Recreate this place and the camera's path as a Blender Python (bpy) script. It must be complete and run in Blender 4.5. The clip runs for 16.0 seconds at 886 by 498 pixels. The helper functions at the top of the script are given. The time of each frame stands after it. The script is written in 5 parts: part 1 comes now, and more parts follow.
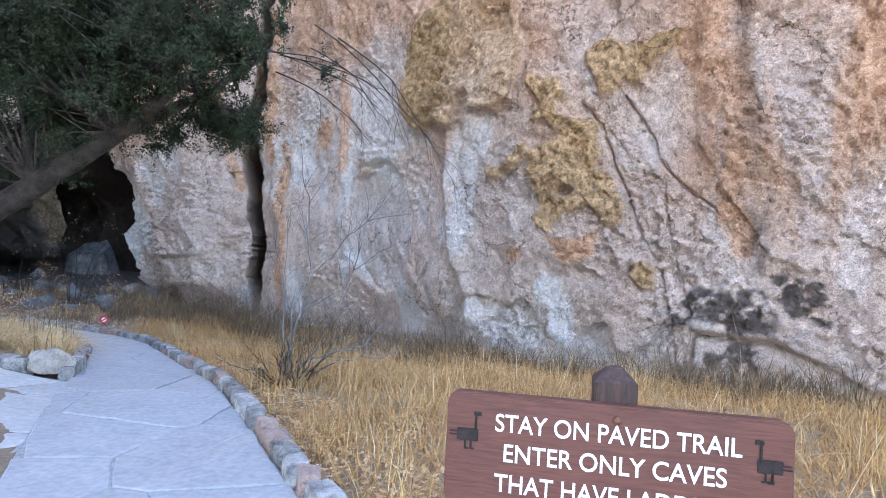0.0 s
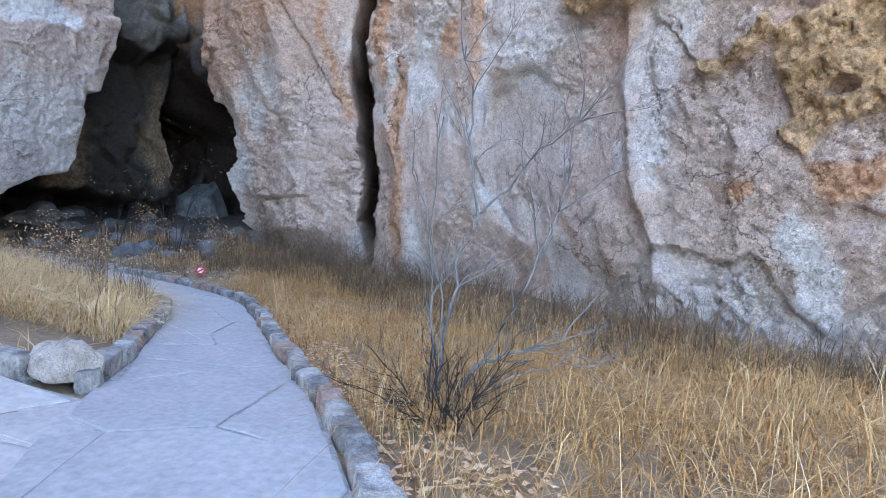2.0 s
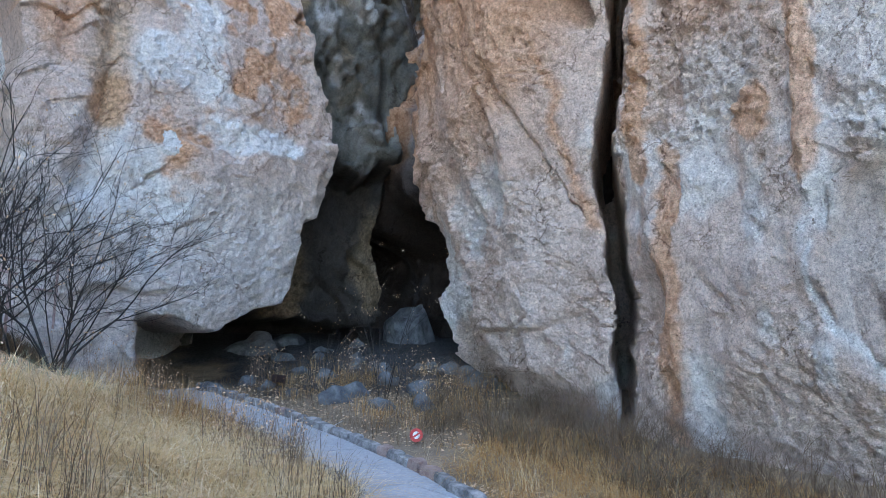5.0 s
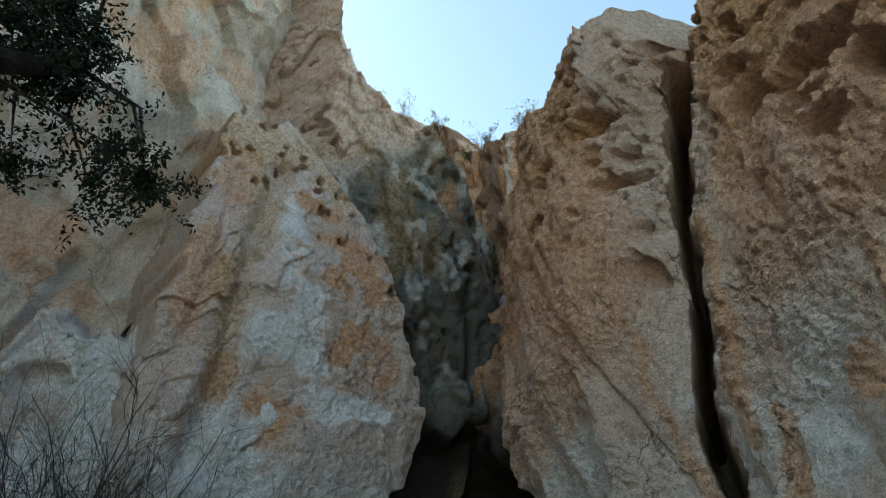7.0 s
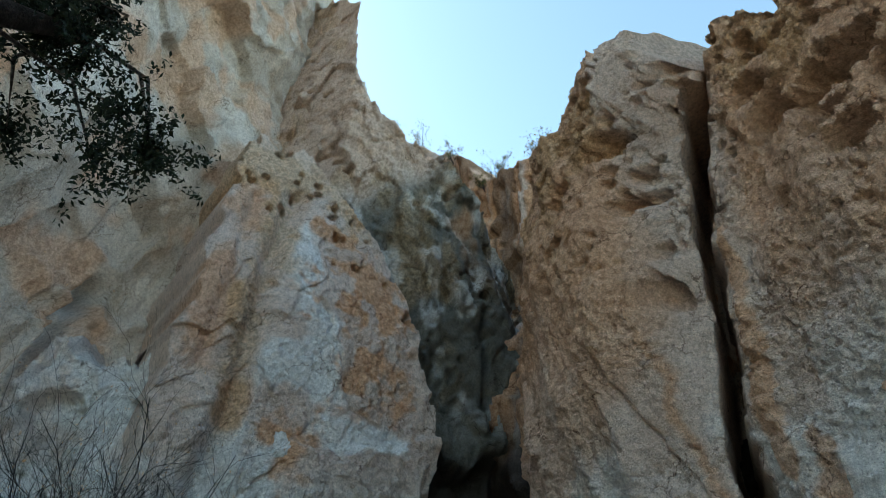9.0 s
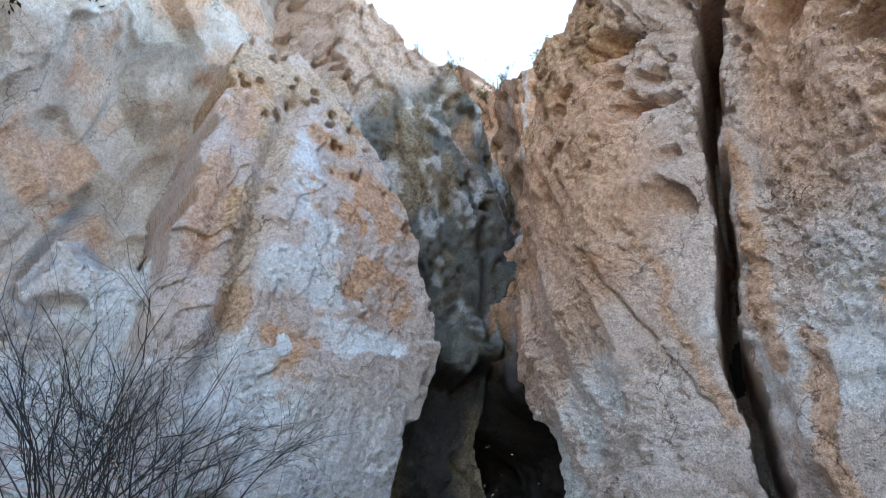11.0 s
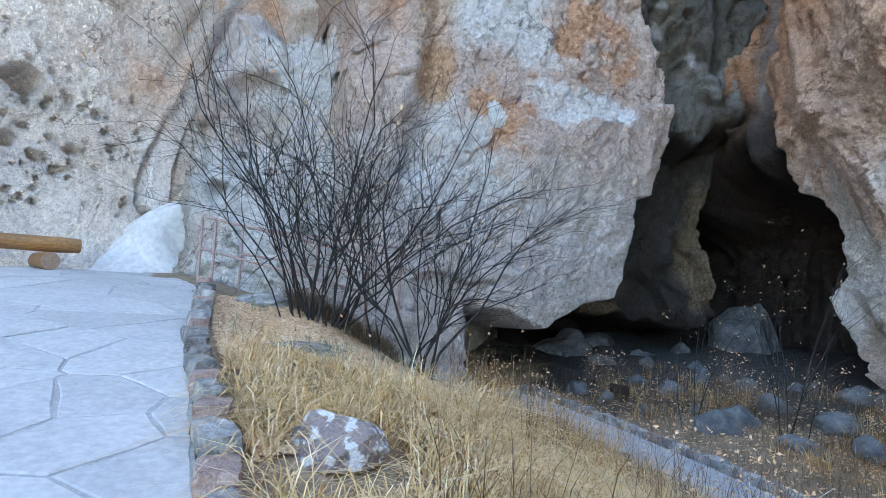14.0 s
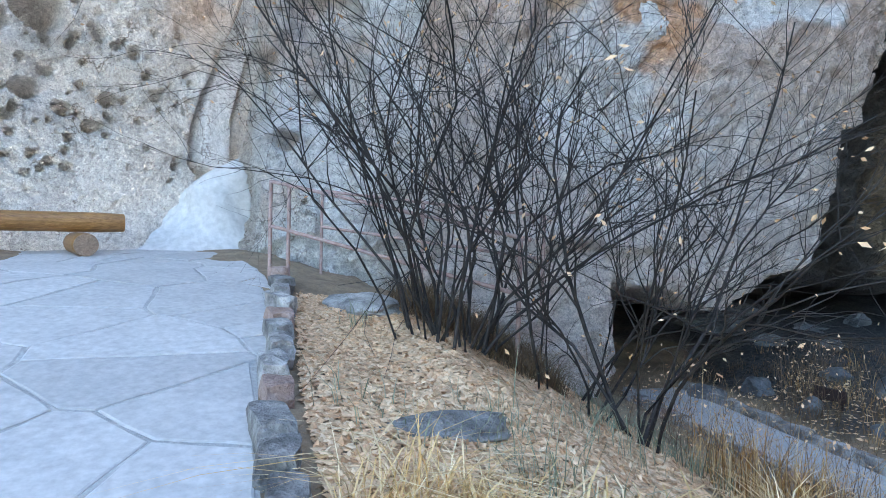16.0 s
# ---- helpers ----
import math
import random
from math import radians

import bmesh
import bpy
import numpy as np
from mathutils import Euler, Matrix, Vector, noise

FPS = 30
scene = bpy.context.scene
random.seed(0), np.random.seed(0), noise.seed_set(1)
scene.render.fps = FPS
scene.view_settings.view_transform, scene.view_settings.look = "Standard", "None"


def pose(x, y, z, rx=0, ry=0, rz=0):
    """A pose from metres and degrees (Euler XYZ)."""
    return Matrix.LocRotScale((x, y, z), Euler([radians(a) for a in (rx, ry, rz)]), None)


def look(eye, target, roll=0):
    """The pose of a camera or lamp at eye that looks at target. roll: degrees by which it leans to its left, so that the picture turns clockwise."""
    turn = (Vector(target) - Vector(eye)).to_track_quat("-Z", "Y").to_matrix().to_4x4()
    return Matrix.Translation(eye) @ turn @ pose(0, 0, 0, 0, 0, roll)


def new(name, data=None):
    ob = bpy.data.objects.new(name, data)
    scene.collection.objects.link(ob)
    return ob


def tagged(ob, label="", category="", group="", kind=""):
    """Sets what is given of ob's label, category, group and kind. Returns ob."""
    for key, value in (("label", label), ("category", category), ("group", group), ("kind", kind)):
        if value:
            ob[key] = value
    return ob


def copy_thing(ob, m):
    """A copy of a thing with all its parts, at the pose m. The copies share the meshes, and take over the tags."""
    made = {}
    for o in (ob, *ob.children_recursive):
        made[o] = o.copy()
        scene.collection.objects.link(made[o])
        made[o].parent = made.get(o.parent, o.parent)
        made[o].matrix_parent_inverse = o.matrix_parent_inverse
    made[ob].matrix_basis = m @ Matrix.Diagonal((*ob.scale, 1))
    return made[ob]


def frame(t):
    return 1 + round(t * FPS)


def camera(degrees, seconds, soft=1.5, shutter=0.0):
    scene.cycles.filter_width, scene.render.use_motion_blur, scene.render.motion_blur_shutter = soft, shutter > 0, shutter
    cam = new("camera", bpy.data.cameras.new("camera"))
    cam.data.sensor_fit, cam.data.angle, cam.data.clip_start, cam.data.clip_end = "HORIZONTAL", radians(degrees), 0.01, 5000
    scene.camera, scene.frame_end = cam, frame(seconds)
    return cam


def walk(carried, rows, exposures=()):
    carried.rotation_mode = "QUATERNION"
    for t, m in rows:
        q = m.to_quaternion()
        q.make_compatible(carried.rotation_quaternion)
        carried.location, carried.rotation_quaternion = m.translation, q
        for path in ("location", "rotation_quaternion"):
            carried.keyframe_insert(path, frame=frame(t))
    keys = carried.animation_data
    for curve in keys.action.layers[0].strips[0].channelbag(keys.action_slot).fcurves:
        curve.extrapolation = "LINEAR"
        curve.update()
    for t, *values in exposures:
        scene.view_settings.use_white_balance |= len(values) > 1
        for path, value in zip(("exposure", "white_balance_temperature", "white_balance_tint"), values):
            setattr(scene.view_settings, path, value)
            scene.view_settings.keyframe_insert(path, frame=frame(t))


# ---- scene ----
cam = camera(75.0, 16.0, 0.9)
METRES, EYE, TILT, LEAN, TURN = 13.5, 1.4, 1.5, -3.0, 0.0
ROWS = [
    (0.0, 0.0, 0.0, 0.0, 0.0, 0.0, -0.0),
    (0.5, -0.0162, 0.0575, -0.0022, 2.54, -1.6, -0.13),
    (1.0, -0.0338, 0.1122, -0.0038, 4.86, -3.07, -0.19),
    (1.5, -0.0543, 0.167, -0.0079, 7.43, -4.37, -0.1),
    (2.0, -0.0802, 0.2168, -0.0086, 9.99, -5.59, 0.35),
    (2.5, -0.1042, 0.2645, -0.0101, 12.53, -6.49, 0.84),
    (3.0, -0.1294, 0.3167, -0.0101, 15.22, -7.15, 1.27),
    (3.5, -0.1584, 0.3576, -0.0081, 17.87, -7.12, 1.55),
    (4.0, -0.1842, 0.3896, -0.0013, 20.6, -5.68, 1.58),
    (4.5, -0.2119, 0.4036, 0.0116, 23.57, -2.76, 1.79),
    (5.0, -0.2266, 0.4089, 0.0254, 28.44, 5.46, 1.83),
    (7.5, -0.2268, 0.3937, 0.0509, 37.63, 32.55, 1.51),
    (8.0, -0.2299, 0.3969, 0.0495, 38.14, 33.77, 1.47),
    (10.5, -0.2504, 0.4212, 0.0334, 38.23, 28.26, 1.22),
    (11.0, -0.2512, 0.4244, 0.0275, 38.04, 25.21, 1.1),
    (11.5, -0.2551, 0.431, 0.0201, 38.09, 20.82, 0.84),
    (12.0, -0.2709, 0.4373, 0.0132, 40.9, 15.02, 0.34),
    (12.5, -0.3053, 0.4341, 0.0095, 43.83, 12.17, -0.01),
    (13.0, -0.3518, 0.4427, 0.0169, 47.05, 9.62, -0.3),
    (13.5, -0.4007, 0.4459, 0.0247, 49.91, 7.21, -0.39),
    (14.0, -0.4528, 0.4527, 0.0298, 52.32, 5.29, 0.01),
    (14.5, -0.5059, 0.4602, 0.0417, 54.23, 3.26, 0.25),
    (15.0, -0.555, 0.4717, 0.0493, 55.88, 1.89, 0.92),
    (15.5, -0.607, 0.4912, 0.0596, 56.92, 0.75, 1.05),
    (16.0, -0.6556, 0.5056, 0.0703, 58.53, -0.2, 1.35),
]
EXPOSURES = [(0.0, 3.3, 6550, 15), (4.5, 3.4, 6300, 11), (7.3, 1.65, 7450, -8), (8.2, 1.55, 7250, -13), (10.3, 2.75, 6600, 6), (12.0, 3.28, 6550, 8), (16.0, 3.33, 6600, 6)]
walk(cam, [(t, pose(0, 0, EYE, TILT, LEAN, TURN) @ pose(METRES * x, METRES * y, METRES * z, 90 + pitch, roll, yaw)) for t, x, y, z, yaw, pitch, roll in ROWS], EXPOSURES)

# ---- light ----
SUN_EL, SUN_AZ = 34.0, -110.0
world = bpy.data.worlds.new("sky")
world.use_nodes = True
scene.world = world
wt = world.node_tree
sky = wt.nodes.new("ShaderNodeTexSky")
sky.sky_type = "NISHITA"
sky.sun_disc = False
sky.sun_elevation, sky.sun_rotation = radians(SUN_EL), radians(SUN_AZ)
wt.nodes["Background"].inputs["Strength"].default_value = 0.15
wt.links.new(sky.outputs["Color"], wt.nodes["Background"].inputs["Color"])
sun = new("sun", bpy.data.lights.new("sun", "SUN"))
sun.data.energy, sun.data.angle, sun.data.color = 3.0, radians(0.5), (1.0, 0.93, 0.82)
_az, _el = radians(SUN_AZ), radians(SUN_EL)
sun.matrix_basis = look((math.sin(_az) * math.cos(_el) * 60, math.cos(_az) * math.cos(_el) * 60, math.sin(_el) * 60), (0, 0, 0))

# ---- noise in numpy ----


def hash2(ix, iy, seed):
    h = (ix.astype(np.int64) * 374761393 + iy.astype(np.int64) * 668265263 + seed * 974634777) & 0x7FFFFFFF
    h = ((h ^ (h >> 13)) * 1274126177) & 0x7FFFFFFF
    return ((h ^ (h >> 16)) & 0xFFFFF) / float(0xFFFFF)


def value(x, y, seed=0):
    ix, iy = np.floor(x), np.floor(y)
    fx, fy = x - ix, y - iy
    fx, fy = fx * fx * fx * (fx * (fx * 6 - 15) + 10), fy * fy * fy * (fy * (fy * 6 - 15) + 10)
    a, b = hash2(ix, iy, seed), hash2(ix + 1, iy, seed)
    c, d = hash2(ix, iy + 1, seed), hash2(ix + 1, iy + 1, seed)
    return (a + (b - a) * fx) * (1 - fy) + (c + (d - c) * fx) * fy


def fbm(x, y, seed=0, octaves=4, gain=0.5):
    """Layered noise, about -1 to 1."""
    s, a, w = 0.0, 1.0, 0.0
    for k in range(octaves):
        s = s + a * (value(x * 2 ** k + 17.3 * k, y * 2 ** k - 9.1 * k, seed + k) * 2 - 1)
        w += a
        a *= gain
    return s / w * 1.6


def ridged(x, y, seed=0, octaves=3):
    s, a = 0.0, 1.0
    for k in range(octaves):
        s = s + a * (1 - np.abs(value(x * 2 ** k + 3.7 * k, y * 2 ** k, seed + k) * 2 - 1) * 2)
        a *= 0.5
    return s / 1.75


def cells(x, y, seed=0):
    """Nearest and second nearest distance to scattered points, and the nearest one's random number."""
    ix, iy = np.floor(x), np.floor(y)
    d1, d2, rid = np.full(x.shape, 9.0), np.full(x.shape, 9.0), np.zeros(x.shape)
    for dx in (-1, 0, 1):
        for dy in (-1, 0, 1):
            px, py = ix + dx + hash2(ix + dx, iy + dy, seed), iy + dy + hash2(ix + dx, iy + dy, seed + 51)
            r = np.hypot(px - x, py - y)
            near = r < d1
            d2 = np.where(near, d1, np.minimum(d2, r))
            rid = np.where(near, hash2(ix + dx, iy + dy, seed + 97), rid)
            d1 = np.where(near, r, d1)
    return d1, d2, rid


def step(a, b, x):
    t = np.clip((x - a) / (b - a), 0, 1)
    return t * t * (3 - 2 * t)


def curve(x, *pairs):
    xs, ys = [p[0] for p in pairs], [p[1] for p in pairs]
    return np.interp(x, xs, ys)


def line_dist(u, z, *pts):
    """Distance to an open line through the points."""
    d = np.full(u.shape, 99.0)
    for (a, b), (c, e) in zip(pts[:-1], pts[1:]):
        l2 = (c - a) ** 2 + (e - b) ** 2
        t = np.clip(((u - a) * (c - a) + (z - b) * (e - b)) / l2, 0, 1)
        d = np.minimum(d, np.hypot(u - a - t * (c - a), z - b - t * (e - b)))
    return d


def spot(u, z, cu, cz, ru, rz, soft=0.3, warp=0.0):
    """1 inside an ellipse of ragged outline, 0 outside."""
    r = np.hypot((u - cu) / ru, (z - cz) / rz) + warp
    return 1 - step(1 - soft, 1 + soft, r)


def outline_mask(u, z, pts, warp=0.0, soft=0.05):
    """1 inside a closed outline of ragged edge, 0 outside."""
    us, zs = [p[0] for p in pts], [p[1] for p in pts]
    near = (u > min(us) - 0.6) & (u < max(us) + 0.6) & (z > min(zs) - 0.6) & (z < max(zs) + 0.6)
    out = np.zeros(u.shape)
    a, b = u[near], z[near]
    if not a.size:
        return out
    inside = np.zeros(a.shape, bool)
    for (u0, z0), (u1, z1) in zip(pts, pts[1:] + pts[:1]):
        inside ^= ((z0 > b) != (z1 > b)) & (a < (u1 - u0) * (b - z0) / (z1 - z0 + 1e-9) + u0)
    d = np.where(inside, 1, -1) * line_dist(a, b, *pts, pts[0])
    out[near] = step(-soft, soft, d + (warp[near] if isinstance(warp, np.ndarray) else warp))
    return out


# ---- materials ----


def material(name):
    m = bpy.data.materials.new(name)
    m.use_nodes = True
    nt = m.node_tree
    return m, nt, nt.nodes["Principled BSDF"]


def node(nt, kind, **values):
    n = nt.nodes.new(kind)
    for k, v in values.items():
        n.inputs[k.replace("_", " ")].default_value = v
    return n


def mix(nt, fac, a, b, mode="MIX"):
    n = nt.nodes.new("ShaderNodeMix")
    n.data_type, n.blend_type = "RGBA", mode
    for sock, v in ((n.inputs[0], fac), (n.inputs[6], a), (n.inputs[7], b)):
        if hasattr(v, "is_linked"):
            nt.links.new(v, sock)
        else:
            sock.default_value = v if not isinstance(v, tuple) else (*v[:3], 1)
    return n.outputs[2]


def ramp(nt, fac, *stops):
    n = nt.nodes.new("ShaderNodeValToRGB")
    e = n.color_ramp.elements
    while len(e) < len(stops):
        e.new(0.5)
    for el, (p, c) in zip(e, stops):
        el.position = p
        el.color = (c, c, c, 1) if not isinstance(c, tuple) else (*c, 1)
    nt.links.new(fac, n.inputs[0])
    return n.outputs[0]


def noise_tex(nt, scale, detail=4.0, rough=0.55, coord=None, distortion=0.0):
    n = node(nt, "ShaderNodeTexNoise", Scale=scale, Detail=detail, Roughness=rough, Distortion=distortion)
    if coord is not None:
        nt.links.new(coord, n.inputs["Vector"])
    return n.outputs["Fac"]


def position(nt, scale=(1, 1, 1)):
    g = nt.nodes.new("ShaderNodeNewGeometry")
    if scale == (1, 1, 1):
        return g.outputs["Position"]
    v = nt.nodes.new("ShaderNodeVectorMath")
    v.operation = "MULTIPLY"
    v.inputs[1].default_value = scale
    nt.links.new(g.outputs["Position"], v.inputs[0])
    return v.outputs[0]


def bump(nt, bsdf, height, strength, distance):
    b = nt.nodes.new("ShaderNodeBump")
    b.inputs["Strength"].default_value, b.inputs["Distance"].default_value = strength, distance
    nt.links.new(height, b.inputs["Height"])
    prev = bsdf.inputs["Normal"]
    if prev.is_linked:
        nt.links.new(prev.links[0].from_socket, b.inputs["Normal"])
    nt.links.new(b.outputs["Normal"], prev)


def rock_material(name, base, base2):
    """Tuff: pink-grey ground mass, with masks for ochre, lichen, bleached, black-stained and painted-shade parts
    carried on the mesh.
    """
    m, nt, bsdf = material(name)
    pos = position(nt)
    big = noise_tex(nt, 0.55, 5, 0.6, pos)
    fine = noise_tex(nt, 9.0, 6, 0.65, pos)
    grain = noise_tex(nt, 60.0, 3, 0.6, pos)
    grit = noise_tex(nt, 26.0, 5, 0.7, pos, 0.3)
    pits = node(nt, "ShaderNodeTexVoronoi", Scale=19.0)
    nt.links.new(pos, pits.inputs["Vector"])
    col = mix(nt, ramp(nt, big, (0.35, 0.0), (0.65, 1.0)), base, base2)
    a = nt.nodes.new("ShaderNodeAttribute")
    a.attribute_name = "stain_shade"
    b = nt.nodes.new("ShaderNodeSeparateColor")
    nt.links.new(a.outputs["Color"], b.inputs[0])
    col = mix(nt, b.outputs[2], col, (0.82, 0.80, 0.78))
    och = mix(nt, ramp(nt, fine, (0.35, 0.0), (0.7, 1.0)), (0.60, 0.285, 0.135), (0.72, 0.45, 0.275))
    col = mix(nt, b.outputs[0], col, och)
    lic = mix(nt, ramp(nt, fine, (0.4, 0.0), (0.6, 1.0)), (0.38, 0.24, 0.105), (0.66, 0.425, 0.22))
    col = mix(nt, b.outputs[1], col, lic)
    # alpha: black stains, and cave shade painted as colour
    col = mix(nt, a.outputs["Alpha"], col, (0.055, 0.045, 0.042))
    col = mix(nt, 1.0, col, ramp(nt, fine, (0.28, 0.66), (0.5, 0.98), (0.66, 1.14)), "MULTIPLY")
    col = mix(nt, 1.0, col, ramp(nt, grain, (0.34, 0.72), (0.5, 1.0), (0.64, 1.14)), "MULTIPLY")
    col = mix(nt, 1.0, col, ramp(nt, grit, (0.36, 0.74), (0.5, 1.0), (0.68, 1.12)), "MULTIPLY")
    # hairline joints, and small weathered pits in patches
    bent = nt.nodes.new("ShaderNodeVectorMath")
    bent.operation = "MULTIPLY_ADD"
    warp = node(nt, "ShaderNodeTexNoise", Scale=1.7, Detail=5.0, Roughness=0.6)
    nt.links.new(pos, warp.inputs["Vector"])
    nt.links.new(warp.outputs["Color"], bent.inputs[0])
    bent.inputs[1].default_value = (0.9, 0.9, 0.9)
    nt.links.new(pos, bent.inputs[2])
    net = node(nt, "ShaderNodeTexVoronoi", Scale=0.9)
    net.feature = "DISTANCE_TO_EDGE"
    nt.links.new(bent.outputs[0], net.inputs["Vector"])
    joint = ramp(nt, net.outputs["Distance"], (0.0, 1.0), (0.018, 0.0))
    where = ramp(nt, noise_tex(nt, 0.8, 3, 0.5, pos), (0.46, 0.0), (0.6, 1.0))
    joint = mix(nt, 1.0, joint, where, "MULTIPLY")
    col = mix(nt, joint, col, mix(nt, 1.0, col, (0.34, 0.29, 0.26), "MULTIPLY"))
    dots = node(nt, "ShaderNodeTexVoronoi", Scale=11.0)
    nt.links.new(bent.outputs[0], dots.inputs["Vector"])
    pock = mix(nt, 1.0, ramp(nt, dots.outputs["Distance"], (0.12, 1.0), (0.26, 0.0)), ramp(nt, noise_tex(nt, 1.9, 4, 0.6, pos), (0.5, 0.0), (0.62, 1.0)), "MULTIPLY")
    col = mix(nt, pock, col, mix(nt, 1.0, col, (0.42, 0.37, 0.34), "MULTIPLY"))
    nt.links.new(col, bsdf.inputs["Base Color"])
    bsdf.inputs["Roughness"].default_value = 0.92
    bsdf.inputs["Specular IOR Level"].default_value = 0.2
    bump(nt, bsdf, fine, 0.8, 0.05)
    bump(nt, bsdf, grit, 1.0, 0.07)
    bump(nt, bsdf, ramp(nt, pits.outputs["Distance"], (0.0, 1.0), (0.45, 0.0)), 1.0, 0.035)
    bump(nt, bsdf, grain, 0.9, 0.014)
    return m


def plain_material(name, c1, c2, scale=8.0, rough=0.85, bumpy=0.3, per_object=0.0, metal=0.0, dist=0.01):
    """Two tones broken up by noise at two scales, with fine relief."""
    m, nt, bsdf = material(name)
    tc = nt.nodes.new("ShaderNodeTexCoord").outputs["Object"] if per_object < 0 else position(nt)
    n1 = noise_tex(nt, scale, 5, 0.6, tc)
    n2 = noise_tex(nt, scale * 8, 4, 0.6, tc)
    col = mix(nt, ramp(nt, n1, (0.35, 0.0), (0.65, 1.0)), c1, c2)
    col = mix(nt, 1.0, col, ramp(nt, n2, (0.25, 0.8), (0.7, 1.1)), "MULTIPLY")
    if per_object > 0:
        oi = nt.nodes.new("ShaderNodeObjectInfo")
        col = mix(nt, 1.0, col, ramp(nt, oi.outputs["Random"], (0.0, 1 - per_object), (1.0, 1 + per_object)), "MULTIPLY")
    nt.links.new(col, bsdf.inputs["Base Color"])
    bsdf.inputs["Roughness"].default_value, bsdf.inputs["Metallic"].default_value = rough, metal
    bsdf.inputs["Specular IOR Level"].default_value = 0.3
    if bumpy:
        bump(nt, bsdf, n1, bumpy, dist * 3)
        bump(nt, bsdf, n2, bumpy, dist)
    return m


ROCK_PINK = rock_material("pink_grey_tuff", (0.62, 0.475, 0.395), (0.73, 0.60, 0.525))
ROCK_WHITE = rock_material("bleached_tuff", (0.47, 0.41, 0.35), (0.66, 0.615, 0.565))
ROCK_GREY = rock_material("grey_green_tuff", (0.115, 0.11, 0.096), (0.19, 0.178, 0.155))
ROCK_DARK = rock_material("sooty_tuff", (0.13, 0.11, 0.10), (0.19, 0.16, 0.14))
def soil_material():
    """Tan soil, with the cave floor's shade painted in as mottled dark grey."""
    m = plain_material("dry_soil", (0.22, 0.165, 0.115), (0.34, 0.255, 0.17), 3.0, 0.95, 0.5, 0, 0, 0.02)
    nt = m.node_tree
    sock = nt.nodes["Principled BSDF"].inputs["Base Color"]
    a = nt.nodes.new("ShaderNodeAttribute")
    a.attribute_name = "stain_shade"
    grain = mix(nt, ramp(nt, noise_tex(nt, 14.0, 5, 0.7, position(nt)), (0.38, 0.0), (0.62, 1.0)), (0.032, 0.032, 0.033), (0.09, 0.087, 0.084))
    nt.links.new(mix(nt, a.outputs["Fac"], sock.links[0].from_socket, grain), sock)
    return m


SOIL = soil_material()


# ---- mesh helpers ----


def grid_mesh(name, x, y, z, mat, masks=None, smooth=True):
    """One mesh from a regular grid of places."""
    rows, cols = x.shape
    me = bpy.data.meshes.new(name)
    me.vertices.add(rows * cols)
    me.vertices.foreach_set("co", np.stack([x, y, z], -1).astype(np.float32).ravel())
    i = np.arange(rows * cols).reshape(rows, cols)
    quads = np.stack([i[:-1, :-1], i[:-1, 1:], i[1:, 1:], i[1:, :-1]], -1).reshape(-1, 4)
    me.loops.add(quads.size)
    me.loops.foreach_set("vertex_index", quads.ravel().astype(np.int32))
    me.polygons.add(len(quads))
    me.polygons.foreach_set("loop_start", np.arange(0, quads.size, 4, dtype=np.int32))
    me.polygons.foreach_set("loop_total", np.full(len(quads), 4, np.int32))
    me.polygons.foreach_set("use_smooth", np.full(len(quads), smooth))
    if masks is not None:
        at = me.attributes.new("stain_shade", "FLOAT_COLOR", "POINT")
        at.data.foreach_set("color", np.clip(np.stack(masks, -1), 0, 1).astype(np.float32).ravel())
    me.materials.append(mat)
    me.update(calc_edges=True)
    me.validate()
    return new(name, me)


def axis_steps(a, b, c, fine, coarse):
    """Fine steps from a to b, coarse ones on to c."""
    return np.concatenate([np.arange(a, b, fine), np.arange(b, c + coarse, coarse)])


def cliff(name, origin, along, us, zs, shape, mat, label, top):
    """A rock face over an upright base plane: shape(u, z) gives how far it stands out and its masks for stains and
    painted shade; above top(u) it folds back to a plateau.
    """
    u, z = np.meshgrid(us, zs)
    d = np.array(along) / np.hypot(*along)
    n = np.array((d[1], -d[0]))
    if (np.array((-3.0, 4.0)) - origin) @ n < 0:
        n = -n
    zt = top(u) if top else np.full(u.shape, 99.0)
    over = np.clip(z - zt, 0, None)
    off, masks, *side = shape(u, np.minimum(z, zt))
    u = u + side[0] if side else u
    off = off - over * 1.6
    z = np.minimum(z, zt) + over * 0.12 + np.where(over > 0, 0.25 * fbm(u * 1.5, over * 1.5, 77), 0)
    ob = grid_mesh(name, origin[0] + u * d[0] + off * n[0], origin[1] + u * d[1] + off * n[1], z, mat, masks)
    return tagged(ob, label, "cliff", kind="structure")


def pockets(u, z, size, seed, chance, depth, stretch=1.0):
    """Scattered weathered holes."""
    wu, wz = u + 0.12 * size * fbm(u / size * 2, z / size * 2, seed + 5), z + 0.12 * size * fbm(u / size * 2, z / size * 2, seed + 9)
    d1, _, rid = cells(wu / size, wz / size * stretch, seed)
    r = 0.12 + 0.26 * rid / max(chance, 0.01)
    return np.where(rid < chance, depth * (0.5 + rid / chance) * (1 - step(0.6 * r, r, d1)), 0.0)


